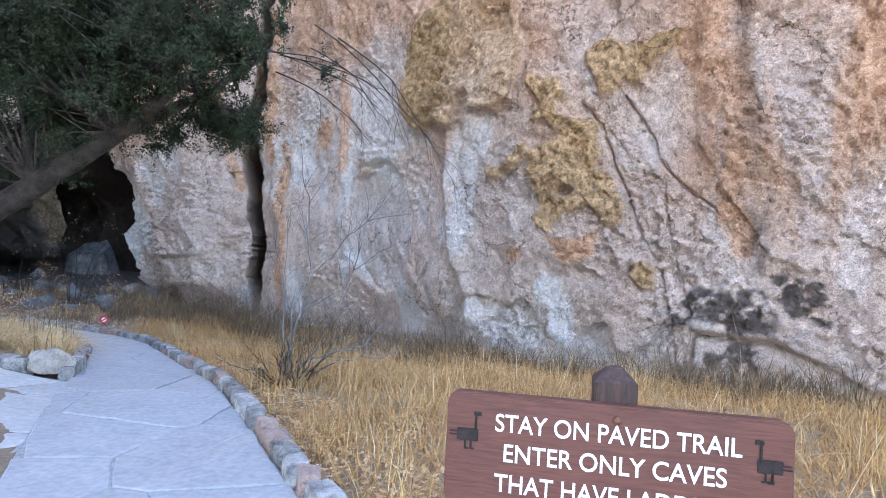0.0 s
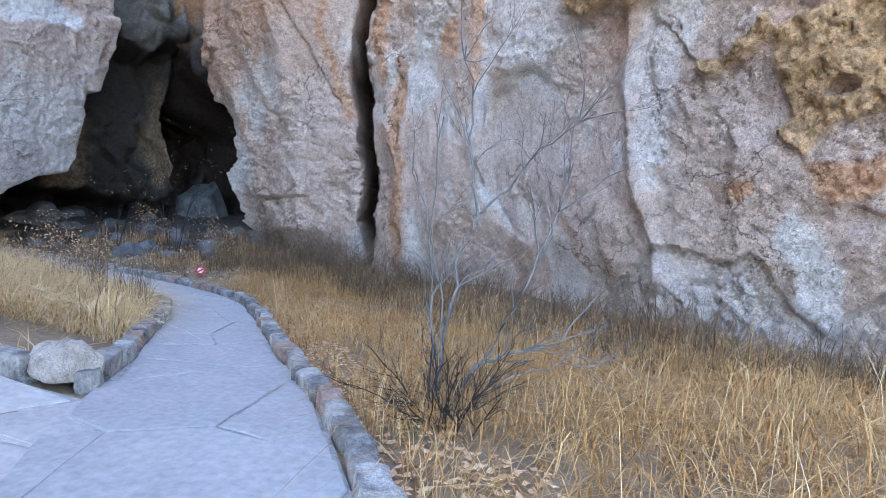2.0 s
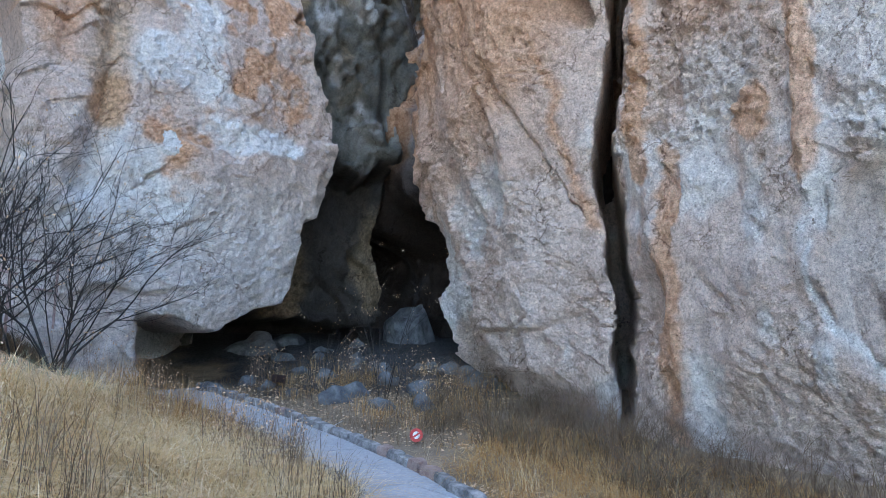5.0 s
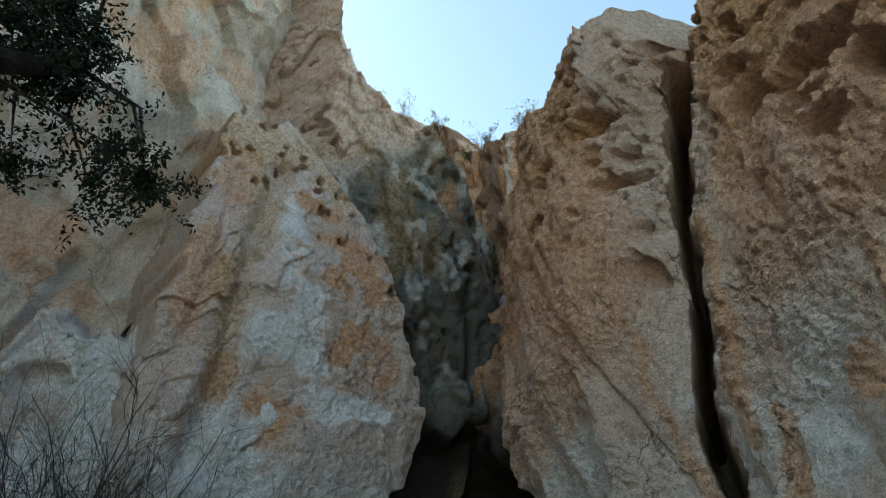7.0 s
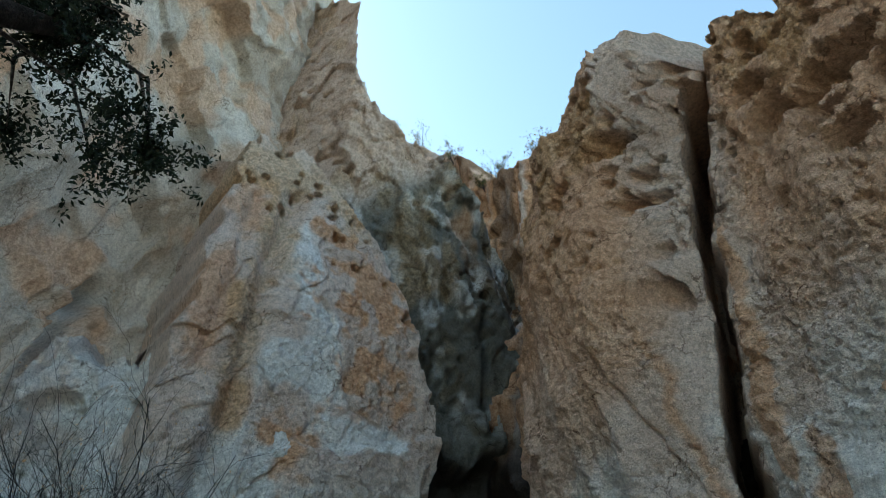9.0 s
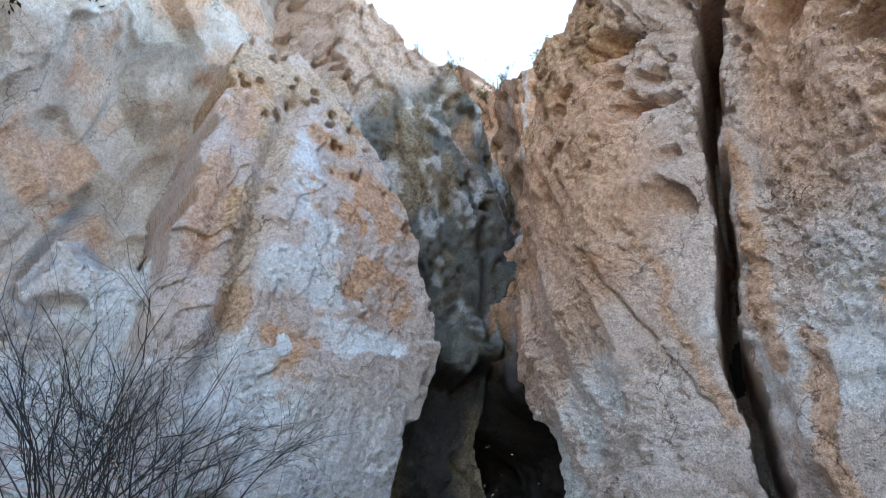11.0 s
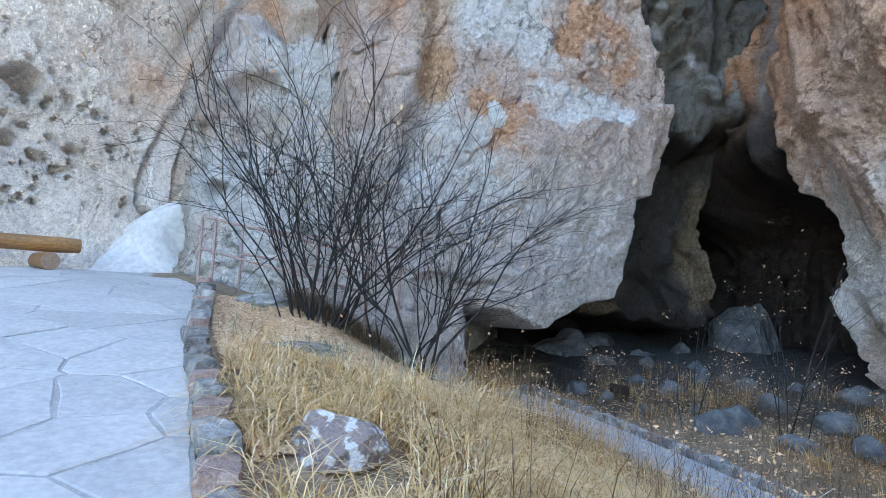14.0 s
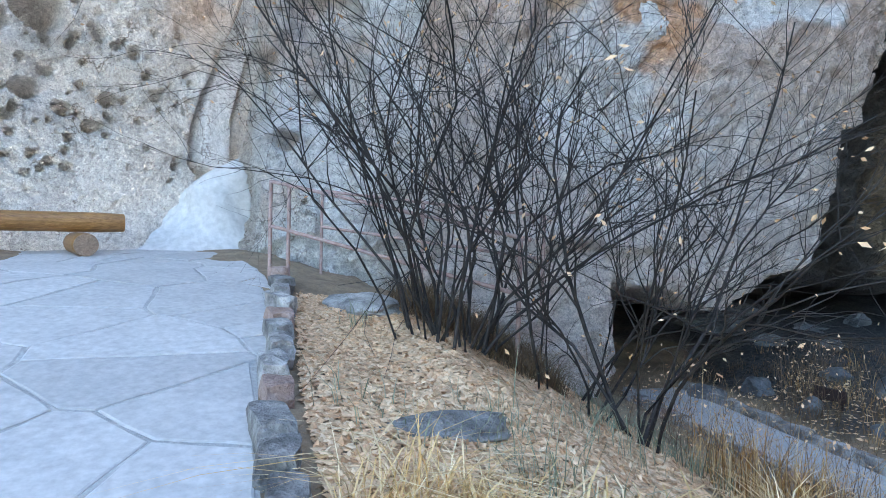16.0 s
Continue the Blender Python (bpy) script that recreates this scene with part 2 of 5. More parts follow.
def facets(u, z, size, tall, seed, amount):
    """Broken rock: tilted flat patches that meet in creases."""
    x = u / size + 0.35 * fbm(u / size * 0.9, z / size * 0.7, seed + 3, 3)
    y = z / tall + 0.35 * fbm(u / size * 0.9, z / size * 0.7, seed + 4, 3)
    ix, iy = np.floor(x), np.floor(y)
    d1, out = np.full(x.shape, 9.0), np.zeros(x.shape)
    for dx in (-1, 0, 1):
        for dy in (-1, 0, 1):
            cx, cy = ix + dx, iy + dy
            px, py = cx + hash2(cx, cy, seed), cy + hash2(cx, cy, seed + 51)
            r = np.hypot(px - x, py - y)
            h = (hash2(cx, cy, seed + 97) - 0.5) + 1.1 * (x - px) * (hash2(cx, cy, seed + 11) - 0.5) + 1.1 * (y - py) * (hash2(cx, cy, seed + 23) - 0.5)
            out = np.where(r < d1, h, out)
            d1 = np.minimum(d1, r)
    return amount * out


def rough(u, z, seed):
    """Weathered relief of tuff, from boulder-size swells to grit."""
    return (0.15 * fbm(u * 0.35, z * 0.25, seed, 3) + facets(u, z, 1.5, 2.3, seed + 8, 0.13) + facets(u, z, 0.5, 0.7, seed + 30, 0.075)
            + 0.03 * fbm(u * 2.5, z * 2.0, seed + 1, 3) + 0.028 * fbm(u * 9, z * 9, seed + 2, 3, 0.75))


# ---- ground ----
LOWER = [(2.2, -6.0), (0.9, -2.0), (-0.15, 0.6), (-1.6, 3.3), (-2.9, 5.7), (-3.65, 7.1), (-4.15, 7.9), (-5.2, 9.7), (-6.3, 11.2), (-9.4, 12.6), (-12.4, 13.7), (-15.0, 14.5)]
UPPER = [(-2.6, 4.55), (-3.7, 4.95), (-6.9, 5.55), (-9.5, 6.15), (-12.2, 6.7), (-15.2, 7.1), (-19.2, 7.1)]


def lower_z(y):
    return -0.42 * step(5.5, 11.5, y)


def upper_z(x):
    return curve(-x, (3.4, 0.0), (4.2, 0.03), (6.9, 0.42), (9.0, 0.72), (12.1, 1.08), (15.4, 1.48), (18.0, 1.6), (40.0, 1.9))


def ground_z(x, y):
    x, y = np.asarray(x, float), np.asarray(y, float)
    dl, du = line_dist(x, y, *LOWER) + 0.05, line_dist(x, y, *UPPER) + 0.05
    wl, wu = 1 / np.clip(dl - 0.75, 0.04, None) ** 2, 1 / np.clip(du - 0.85, 0.04, None) ** 2
    wu = wu * step(-3.6, -5.0, x) * (1 + 1.4 * step(-8.0, -11.0, x))
    z = (lower_z(y) * wl + upper_z(x) * wu) / (wl + wu)
    near = np.minimum(dl, np.where(x < -4.2, du, 9))
    bumps = (0.10 * fbm(x * 0.5, y * 0.5, 31, 3) + 0.03 * fbm(x * 2.5, y * 2.5, 33, 3)) * step(0.9, 2.2, near)
    return z + bumps - 0.03 * (1 - step(0.75, 1.0, near)) + 0.02 * step(0.9, 1.4, near)


gx = np.concatenate([-np.geomspace(400, 26, 12), np.arange(-25.5, 12.5, 0.12), np.geomspace(13, 400, 12)])
gy = np.concatenate([-np.geomspace(400, 10, 12), np.arange(-9.5, 28, 0.12), np.geomspace(29, 400, 12)])
GX, GY = np.meshgrid(gx, gy)
# shade of the cave put into the ground colour, from about y 15
floor_shade = step(-0.6, 0.4, fbm(GX * 0.8, GY * 0.8, 35, 4) + 0.9 * (GY - 15.3) - 0.25 * np.abs(GX + 12)) * step(29, 27, GY)
ground = tagged(grid_mesh("ground", GX, GY, ground_z(GX, GY), SOIL, (floor_shade, floor_shade, floor_shade, 0 * floor_shade + 1)), "dry sandy soil under grass and fallen leaves", "ground", kind="structure")

# ---- cliffs ----
def crack_line(z):
    return curve(z, (-1, 0.32), (1.0, 0.27), (2.7, 0.12), (3.9, -0.08), (5.5, -0.09), (7.3, 0.12), (8.8, 0.3), (10.0, 0.45), (11.4, 0.95), (12.2, 1.12), (14, 1.2)) + 0.05 * fbm(z * 2.2, z * 0, 71)


def blobs(u, z, spots, warp, soft=0.12):
    m = np.zeros(u.shape)
    for cu, cz, ru, rz in spots:
        m = np.maximum(m, spot(u, z, cu, cz, ru, rz, soft, warp))
    return m


LICHEN_HIGH = [[(5.45, 4.75), (5.5, 5.6), (5.7, 6.3), (6.4, 7.2), (8.2, 7.0), (8.35, 6.0), (8.4, 5.1), (8.3, 4.5), (7.9, 4.32), (7.5, 4.42), (7.45, 4.75), (7.3, 4.7), (7.1, 4.3), (6.9, 4.1), (6.6, 4.35), (6.4, 4.75), (6.25, 4.3), (6.0, 4.12), (5.75, 4.3)]]
LICHEN_LOW = [[(8.69, 3.57), (9.12, 3.65), (9.34, 4.03), (9.88, 3.97), (9.96, 3.48), (9.78, 3.2), (10.15, 3.03), (10.45, 2.48), (10.38, 2.14), (10.13, 2.21), (9.9, 2.49), (9.6, 2.46), (9.22, 2.28), (9.1, 2.08), (8.93, 2.18), (8.8, 2.35), (8.92, 2.52), (8.75, 2.95), (8.68, 3.3)],
              [(8.75, 3.5), (8.36, 3.19), (7.92, 3.05), (7.68, 3.29), (8.15, 3.33), (8.45, 3.65), (8.62, 3.78)],
              [(8.55, 4.72), (8.6, 4.96), (9.27, 4.81), (9.37, 4.48), (9.22, 4.35), (9.34, 4.07), (9.2, 3.78), (8.94, 4.02), (8.7, 4.08), (8.75, 4.4)],
              [(9.65, 5.2), (10.05, 5.4), (10.35, 5.15), (10.6, 5.3), (11.25, 5.3), (11.3, 5.05), (10.78, 4.85), (10.6, 4.55), (10.3, 4.7), (10.2, 4.45), (9.95, 4.4), (9.82, 4.8)],
              [(10.55, 1.59), (10.8, 1.67), (10.97, 1.54), (10.94, 1.18), (10.7, 1.2), (10.55, 1.35)]]
OCHRE_PATCHES = [[(8.08, 1.7), (8.55, 1.83), (8.6, 1.6), (8.35, 1.45)], [(9.1, 1.95), (9.9, 2.05), (9.85, 1.65), (9.35, 1.5)], [(8.1, 1.95), (8.2, 2.0), (8.22, 1.85)]]
OCHRE_SPOTS = [(11.6, 5.3, 0.4, 1.2), (12.1, 3.5, 0.22, 1.6), (3.42, 4.9, 0.17, 1.7), (2.7, 4.5, 0.3, 0.3), (0.6, 5.5, 0.2, 2.2), (1.2, 1.9, 0.26, 2.4)]


CAVITIES = [(-1.12, 12.69, 0.36, 0.2), (-1.27, 11.88, 0.17, 0.17), (-0.62, 11.0, 0.42, 0.3), (-0.7, 10.3, 0.13, 0.12), (-0.3, 9.94, 0.2, 0.2), (-0.49, 9.45, 0.36, 0.13), (-2.35, 10.12, 0.32, 0.42), (-0.45, 8.2, 0.17, 0.16), (-0.53, 7.38, 0.22, 0.38),
            (1.9, 10.64, 0.45, 0.24), (2.08, 9.74, 0.38, 0.36), (2.18, 11.67, 0.2, 0.2), (2.67, 11.1, 0.42, 0.12), (3.4, 9.5, 0.65, 0.42), (3.07, 8.8, 0.4, 0.16), (3.25, 8.2, 0.42, 0.2), (4.18, 8.6, 0.32, 0.5), (1.85, 8.05, 0.2, 0.25), (-0.4, 11.46, 0.14, 0.16)]


def wall_shape(u, z):
    c = crack_line(z)
    side = step(0.10, -0.10, u - c)
    butt = side * np.clip((c - u) / 1.5, 0, 1) ** 0.8
    edge = curve(z, (-1, -4.4), (0.1, -4.9), (0.6, -5.3), (2.0, -5.75), (3.4, -6.1), (3.8, -6.2), (4.4, -7.2), (5.3, -8.3), (7.0, -8.3), (8.5, -6.4), (10, -5.5), (15, -4.6)) + 0.2 * fbm(z * 0.7, z * 0.3, 5, 2)
    bulge = curve(z, (-1, -0.3), (0.0, 0.2), (0.5, 0.65), (1.3, 0.8), (3.0, 1.0), (4.0, 1.25), (6.6, 1.6), (9.0, 2.0), (14, 1.3), (16, 0.5))
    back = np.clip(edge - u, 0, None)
    off = butt * (bulge - 0.25 * np.clip(-u - 3.5, 0, None) - back * curve(z, (0, 4.0), (4.0, 2.5), (6, 1.0), (12, 0.8)))
    off = off + (1 - side) * (-0.1 + 0.35 * step(5, 9, u) - 0.3 * np.exp(-((u - 4) / 1.5) ** 2) * step(2.5, 0.5, z) + 0.02 * np.clip(z - 3, 0, 4) - 0.05 * np.clip(z - 7, 0, 8))
    off = off - 0.4 * (1 - side) * step(1.3, -0.3, z) * step(0.6, 2.0, u) * step(7.5, 6.0, u)
    calm = step(0.8, 1.6, u) * step(7.2, 6.2, u) * step(6.5, 5.0, z)
    off = off + rough(u, z, 11) * (1 - 0.55 * calm)
    w = 0.5 * fbm(u * 2.2, z * 2.2, 101, 4)
    wf = 0.35 * fbm(u * 5, z * 5, 102, 4)
    # crusts of lichen-covered rind, undercut below
    rag = 0.10 * w + 0.12 * wf
    high = np.maximum.reduce([outline_mask(u, z, p, rag) for p in LICHEN_HIGH])
    low = np.maximum.reduce([outline_mask(u, z, p, rag) for p in LICHEN_LOW])
    hole = spot(u, z, 9.38, 2.79, 0.14, 0.09, 0.3, wf)
    low = low * (1 - hole)
    off = off + 0.4 * high * (0.55 + 0.45 * step(6.8, 4.4, z)) + 0.16 * low - 0.2 * hole
    # the smooth rind stands proud above a scalloped lower edge
    rind = curve(u, (5.6, 2.2), (6.0, 1.1), (6.2, 1.4), (6.45, 0.1), (6.95, 0.5), (7.2, 0.87), (7.6, 0.85), (8.1, 0.7), (8.34, 0.69), (8.55, 0.85), (8.75, 0.73), (8.9, 0.4), (9.2, 0.08), (9.5, -0.03), (9.6, 0.23), (9.9, 0.48), (10.13, 0.52), (10.3, 0.19), (10.58, 0.03), (10.9, 0.28), (11.02, 0.57), (11.14, 0.7), (11.4, -1)) + 0.07 * fbm(u * 5, z * 5, 103, 3)
    right = step(5.7, 6.3, u)
    below = (1 - step(-0.03, 0.03, z - rind)) * right
    off = off - 0.2 * below
    # hollow with an arched rim, ribs and grooves
    arch = spot(u, z, 4.6, 2.15, 1.05, 1.5, 0.05, 0.1 * w)
    off = off - 0.28 * arch * step(0.5, 1.4, z) * (1 - 0.8 * step(4.5, 5.6, u))
    off = off + 0.24 * np.exp(-(line_dist(u, z, (6.75, 4.4), (6.77, 3.0), (7.0, 1.8), (7.4, 0.4)) / 0.16) ** 2)
    off = off + 0.2 * np.exp(-(line_dist(u + 0.1 * w, z, (3.45, 6.5), (3.4, 4.0), (3.48, 3.3)) / 0.12) ** 2)
    off = off + 0.18 * np.exp(-(line_dist(u + 0.15 * w, z, (0.55, 8), (0.6, 4.3), (1.3, 1.6), (1.5, 0)) / 0.25) ** 2)
    for pts, depth, wide in (([(9.6, 4.35), (9.95, 3.9), (10.16, 3.29), (10.42, 2.65), (10.66, 2.05), (10.88, 1.69), (11.07, 1.26), (11.21, 0.56), (11.31, 0)], 0.13, 0.024), ([(10.2, 4.6), (10.78, 3.66), (10.97, 3.2), (11.3, 2.83), (11.77, 2.46)], 0.1, 0.022),
                             ([(10.3, 2.9), (10.79, 3.04), (11.0, 2.95), (11.1, 2.26), (11.18, 1.84), (11.33, 1.42), (11.53, 1.23)], 0.08, 0.02), ([(11.58, 0.55), (12.71, 0.5), (13.2, 0.3), (14.2, -0.2)], 0.2, 0.05), ([(11.3, 1.4), (11.6, 0.5), (11.5, -0.3)], 0.12, 0.04),
                             ([(3.6, 2.6), (3.6, 3.3), (3.9, 3.56), (4.5, 3.58)], 0.08, 0.03), ([(5.28, 3.67), (5.45, 3.3), (5.6, 3.05)], 0.06, 0.04),
                             ([(-3.9, 1.45), (-3.45, 1.1), (-2.6, 1.15), (-1.7, 1.25), (-1.2, 1.55)], 0.12, 0.04), ([(-2.2, 6.8), (-1.5, 5.6), (-1.0, 4.4), (-0.4, 3.3)], 0.14, 0.06), ([(-3.4, 7.5), (-2.6, 6.0), (-2.4, 5.0)], 0.08, 0.05),
                             ([(3.4, 2.1), (3.6, 1.6), (4.05, 0.95), (4.6, 0.7)], 0.05, 0.05)):
        off = off - 1.1 * depth * np.exp(-(line_dist(u + 0.06 * w, z + 0.06 * wf, *pts) / wide) ** 2)
    block = step(-0.1, 0.1, z - curve(u, (11.5, 0.6), (12.7, 0.5), (14.2, -0.2))) * step(11.4, 11.6, u)
    off = off + 0.1 * block
    plaster = spot(u, z, -2.2, 1.9, 1.9, 0.62, 0.08, 0.5 * w)
    off = off + 0.14 * plaster * side
    scale = step(0.25, 0.6, fbm(u * 0.9, z * 0.6, 105, 3) + 0.35 * fbm(u * 4, z * 4, 106, 3))
    off = off + 0.07 * scale * (1 - calm)
    # weathered holes high up and along the flank of the recess
    flank = step(-0.3, 0.8, back)
    off = off - pockets(u, z, 0.8, 13, 0.45, 0.5, 1.4) * step(8.0, 10.0, z + 0.8 * fbm(u, z, 15))
    off = off - pockets(u, z, 0.38, 17, 0.4, 0.28) * np.maximum(step(7.0, 9.5, z), flank) * step(3.0, 4.2, z)
    for cu, cz, ru, rz in CAVITIES:
        off = off - 2.2 * math.sqrt(ru * rz) * spot(u, z, cu, cz, ru, rz, 0.3, 0.9 * w)
    off = off + 0.5 * flank * fbm(u * 1.4, z * 1.1, 19)
    off = off + 0.4 * butt * ridged(u * 0.5 + z * 0.22, z * 0.12, 18)
    grit = step(-0.25, 0.45, fbm(u * 0.6, z * 0.6, 107, 2)) * (1 - arch)
    off = off + grit * 0.055 * fbm(u * 11, z * 11, 108, 2) * (1 + below)
    slot = 1 - step(0.10, 0.15, np.abs(u - c))
    off = off - 3.2 * slot
    # stains; the dark mask also holds painted cave shade
    blur = fbm(u * 0.5, z * 0.3, 110, 4)
    vert = fbm(u * 1.6, z * 0.14, 111, 4)
    ochre = np.maximum(blobs(u, z, OCHRE_SPOTS, w, 0.25) * 0.75, 0.8 * np.maximum.reduce([outline_mask(u, z, p, rag) for p in OCHRE_PATCHES]))
    ochre = np.maximum(ochre, 0.75 * step(3.0, 8.0, z + 2.0 * blur) * step(0.3, 1.2, np.abs(u - 0.2)))
    ochre = np.maximum(ochre, 0.75 * step(10.5, 12, u) * step(1.0, 3.0, z + blur) * step(-0.3, 0.3, vert + 0.2))
    ochre = np.maximum(ochre, 0.7 * flank * step(3, 5, z))
    ochre = np.maximum(ochre, 0.75 * np.exp(-(line_dist(u + 0.1 * w, z, (-1.1, 7.2), (-0.75, 5.6), (-0.8, 5), (-0.5, 4), (-0.2, 3.2)) / 0.11) ** 2))
    lich = np.maximum(np.maximum(high * (0.55 + 0.4 * step(7.2, 6.4, u)), low * 0.85), 0.45 * step(8.0, 10.5, z + 1.5 * blur) * step(-0.3, 0.4, fbm(u, z * 0.5, 112)))
    pale = np.clip(0.75 * step(0.15, 0.55, fbm(u * 1.1 + 3, z * 0.5, 113, 4)) * step(7.5, 4.0, z) * (1 - 0.75 * step(9.3, 10.8, u)), 0, 1) * (1 - lich)
    pale = np.maximum(pale * (1 - 0.6 * arch), 0.35 * arch)
    pale = np.maximum(pale, 0.95 * np.exp(-(line_dist(u + 0.05 * w, z, (3.42, 2.6), (3.37, 2.1), (3.55, 1.6), (4.05, 0.95)) / 0.06) ** 2))
    pale = np.maximum(pale, 0.6 * spot(u, z, 7.15, 2.7, 0.25, 0.8, 0.5, w))
    pale = np.maximum(pale, 0.8 * spot(u, z, 1.9, 4.0, 0.35, 0.9, 0.5, w))
    pale = np.maximum(pale, 0.4 * below)
    pale = np.maximum(pale, 0.75 * spot(u, z, 4.7, 5.0, 1.3, 1.6, 0.4, w))
    dark = 0.62 * np.exp(-(line_dist(u + 0.15 * wf, z, (12.05, 8), (12.1, 5.6), (12.2, 4.3), (12.33, 3.4), (12.42, 1.5)) / 0.16) ** 2) * step(-0.7, 0.3, fbm(u * 3, z * 1.5, 114))
    patch = np.maximum(blobs(u, z, [(12.2, 1.0, 0.75, 0.45), (13.1, 1.25, 0.5, 0.3), (12.2, 0.2, 0.45, 0.35)], 1.3 * w + 0.5 * wf, 0.2), 0)
    dark = np.maximum(dark, patch * 0.85 * step(-0.6, -0.1, fbm(u * 7, z * 7, 115, 3)))
    dark = np.maximum(dark, 0.15 * step(0.3, 0.8, vert) * step(8, 11, z))
    # low flank inside the recess: its shade is put into the colour
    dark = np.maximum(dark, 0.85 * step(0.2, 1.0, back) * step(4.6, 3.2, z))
    dark = np.maximum(dark, 0.22 * high * step(7.2, 6.2, u))
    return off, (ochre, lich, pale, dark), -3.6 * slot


def wall_top(u):
    return curve(u, (-12, 19), (-7, 16), (-4.5, 14.0), (-3.6, 13.1), (-2.9, 13.3), (-2.25, 13.6), (-2.0, 14.8), (-0.9, 14.5), (-0.5, 13.3), (-0.2, 12.7), (-0.1, 13.9), (0.45, 13.7), (0.5, 12.95), (1.0, 12.2), (1.25, 12.3), (1.4, 12.8), (1.9, 12.9), (2.9, 11.7), (3.05, 12.2), (3.5, 13.2), (5, 14.0), (26, 16)) + 0.12 * fbm(u * 3.4, u * 0, 21)


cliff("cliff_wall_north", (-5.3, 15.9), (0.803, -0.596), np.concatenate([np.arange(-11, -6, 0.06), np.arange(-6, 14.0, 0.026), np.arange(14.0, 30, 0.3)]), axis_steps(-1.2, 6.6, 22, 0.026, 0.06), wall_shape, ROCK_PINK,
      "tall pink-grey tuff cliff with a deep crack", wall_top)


def nose_shape(u, z):
    right = curve(z, (-1, 3.6), (1.2, 3.7), (1.9, 3.95), (3.3, 4.2), (3.8, 4.3), (3.9, 4.75), (6.4, 5.35), (8.5, 4.8), (9.4, 4.7), (11.7, 3.7), (14.5, 1.4), (16, 0.4)) + 0.14 * fbm(z * 1.1, u * 0.3, 41, 2)
    left = curve(z, (-1, -2.2), (5.6, -1.9), (9.2, -1.65), (12.4, -1.3), (14, -1.2)) + 0.2 * fbm(z * 1.1, u * 0.3, 42, 2)
    w = 0.5 * fbm(u * 1.6, z * 1.6, 141, 4)
    off = 0.25 * np.sin(np.clip(u - left, 0, 7) / 7 * 3.1) + curve(z, (-1, 0.1), (2, 0.4), (5, 0.5), (9, 0.0), (15, -1.5))
    off = off - 3.0 * np.clip(u - right, 0, None) - 14.0 * np.clip(left - u, 0, None)
    # left ribs of olive and yellow rock, set back from the orange face
    gap = line_dist(u + 0.1 * w, z, (0.6, 13.0), (0.0, 10), (-0.1, 8), (-0.3, 6), (-0.6, 4))
    off = off - 0.45 * np.exp(-(gap / 0.28) ** 2) - 0.25 * np.exp(-(line_dist(u + 0.1 * w, z, (-0.6, 12.5), (-0.9, 9), (-1.2, 6.5)) / 0.2) ** 2)
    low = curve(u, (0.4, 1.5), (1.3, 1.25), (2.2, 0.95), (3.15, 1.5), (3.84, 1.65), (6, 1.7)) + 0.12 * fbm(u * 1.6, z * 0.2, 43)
    off = off - 5.0 * step(0.0, 0.35, low - z) * step(0.4, 1.3, u + 0.3 * w)
    off = off + 0.3 * step(-0.15, 0.25, 5.2 + 0.3 * (u - 2) + w - z) * step(0.6, 1.6, u)
    off = off - 0.12 * np.exp(-(line_dist(u + 0.2 * w, z + 0.2 * w, (1.5, 9.2), (2.1, 7.9), (2.4, 6.9), (2.6, 6.3), (3.4, 5.9)) / 0.06) ** 2)
    off = off + rough(u, z, 44) - pockets(u, z, 0.55, 46, 0.45, 0.6) * step(10.8, 12.5, z + 0.5 * u)
    off = off - pockets(u, z, 0.8, 48, 0.2, 0.22) * step(3.2, 4.2, u) * step(5, 7, z)
    off = off + 0.03 * fbm(u * 6, z * 6, 49, 3) + 0.05 * step(0.1, 0.3, fbm(u * 0.8, z * 0.8, 50, 4))
    blur = fbm(u * 0.6, z * 0.45, 142, 4)
    ochre = 0.85 * blobs(u, z, [(3.0, 9.4, 1.5, 2.0), (2.2, 11.8, 1.0, 1.5), (1.0, 5.0, 0.7, 1.0), (2.7, 7.0, 0.5, 0.7), (3.9, 7.2, 0.7, 0.9)], 1.3 * w, 0.3) * step(-0.45, 0.15, fbm(u * 1.7, z * 1.7, 143, 4))
    ochre = np.maximum(ochre, 0.6 * blobs(u, z, [(-1.2, 8.6, 0.5, 2.0), (-0.7, 12, 0.6, 1.5), (-0.3, 6.0, 0.35, 0.6)], w, 0.3))
    lich = 0.5 * blobs(u, z, [(-0.35, 7.6, 0.4, 2.6), (0.1, 11.2, 0.6, 1.6), (-0.2, 14, 2.2, 1.2), (3.6, 13.0, 2.0, 1.0)], w, 0.35)
    pale = 0.9 * blobs(u, z, [(1.2, 6.95, 1.45, 0.6), (1.0, 10.4, 0.5, 1.6), (2.7, 5.6, 1.5, 0.4), (0.2, 4.0, 1.5, 1.5), (1.7, 8.1, 0.6, 0.6)], w, 0.3) * step(-0.5, 0.1, blur + 0.3)
    pale = np.maximum(pale, 0.55 * step(5.4, 3.0, z)) * (1 - ochre) * (1 - lich)
    # painted shade under the lip, following the undercut
    cave_shade = 0.8 * step(0.0, 0.5, low - z) * step(0.3, 2.0, u)
    return off, (ochre, lich, pale, cave_shade)


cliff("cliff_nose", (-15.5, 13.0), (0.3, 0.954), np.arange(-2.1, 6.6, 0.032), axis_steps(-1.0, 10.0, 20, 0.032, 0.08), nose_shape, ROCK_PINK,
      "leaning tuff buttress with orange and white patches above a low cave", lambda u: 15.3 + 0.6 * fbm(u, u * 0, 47))


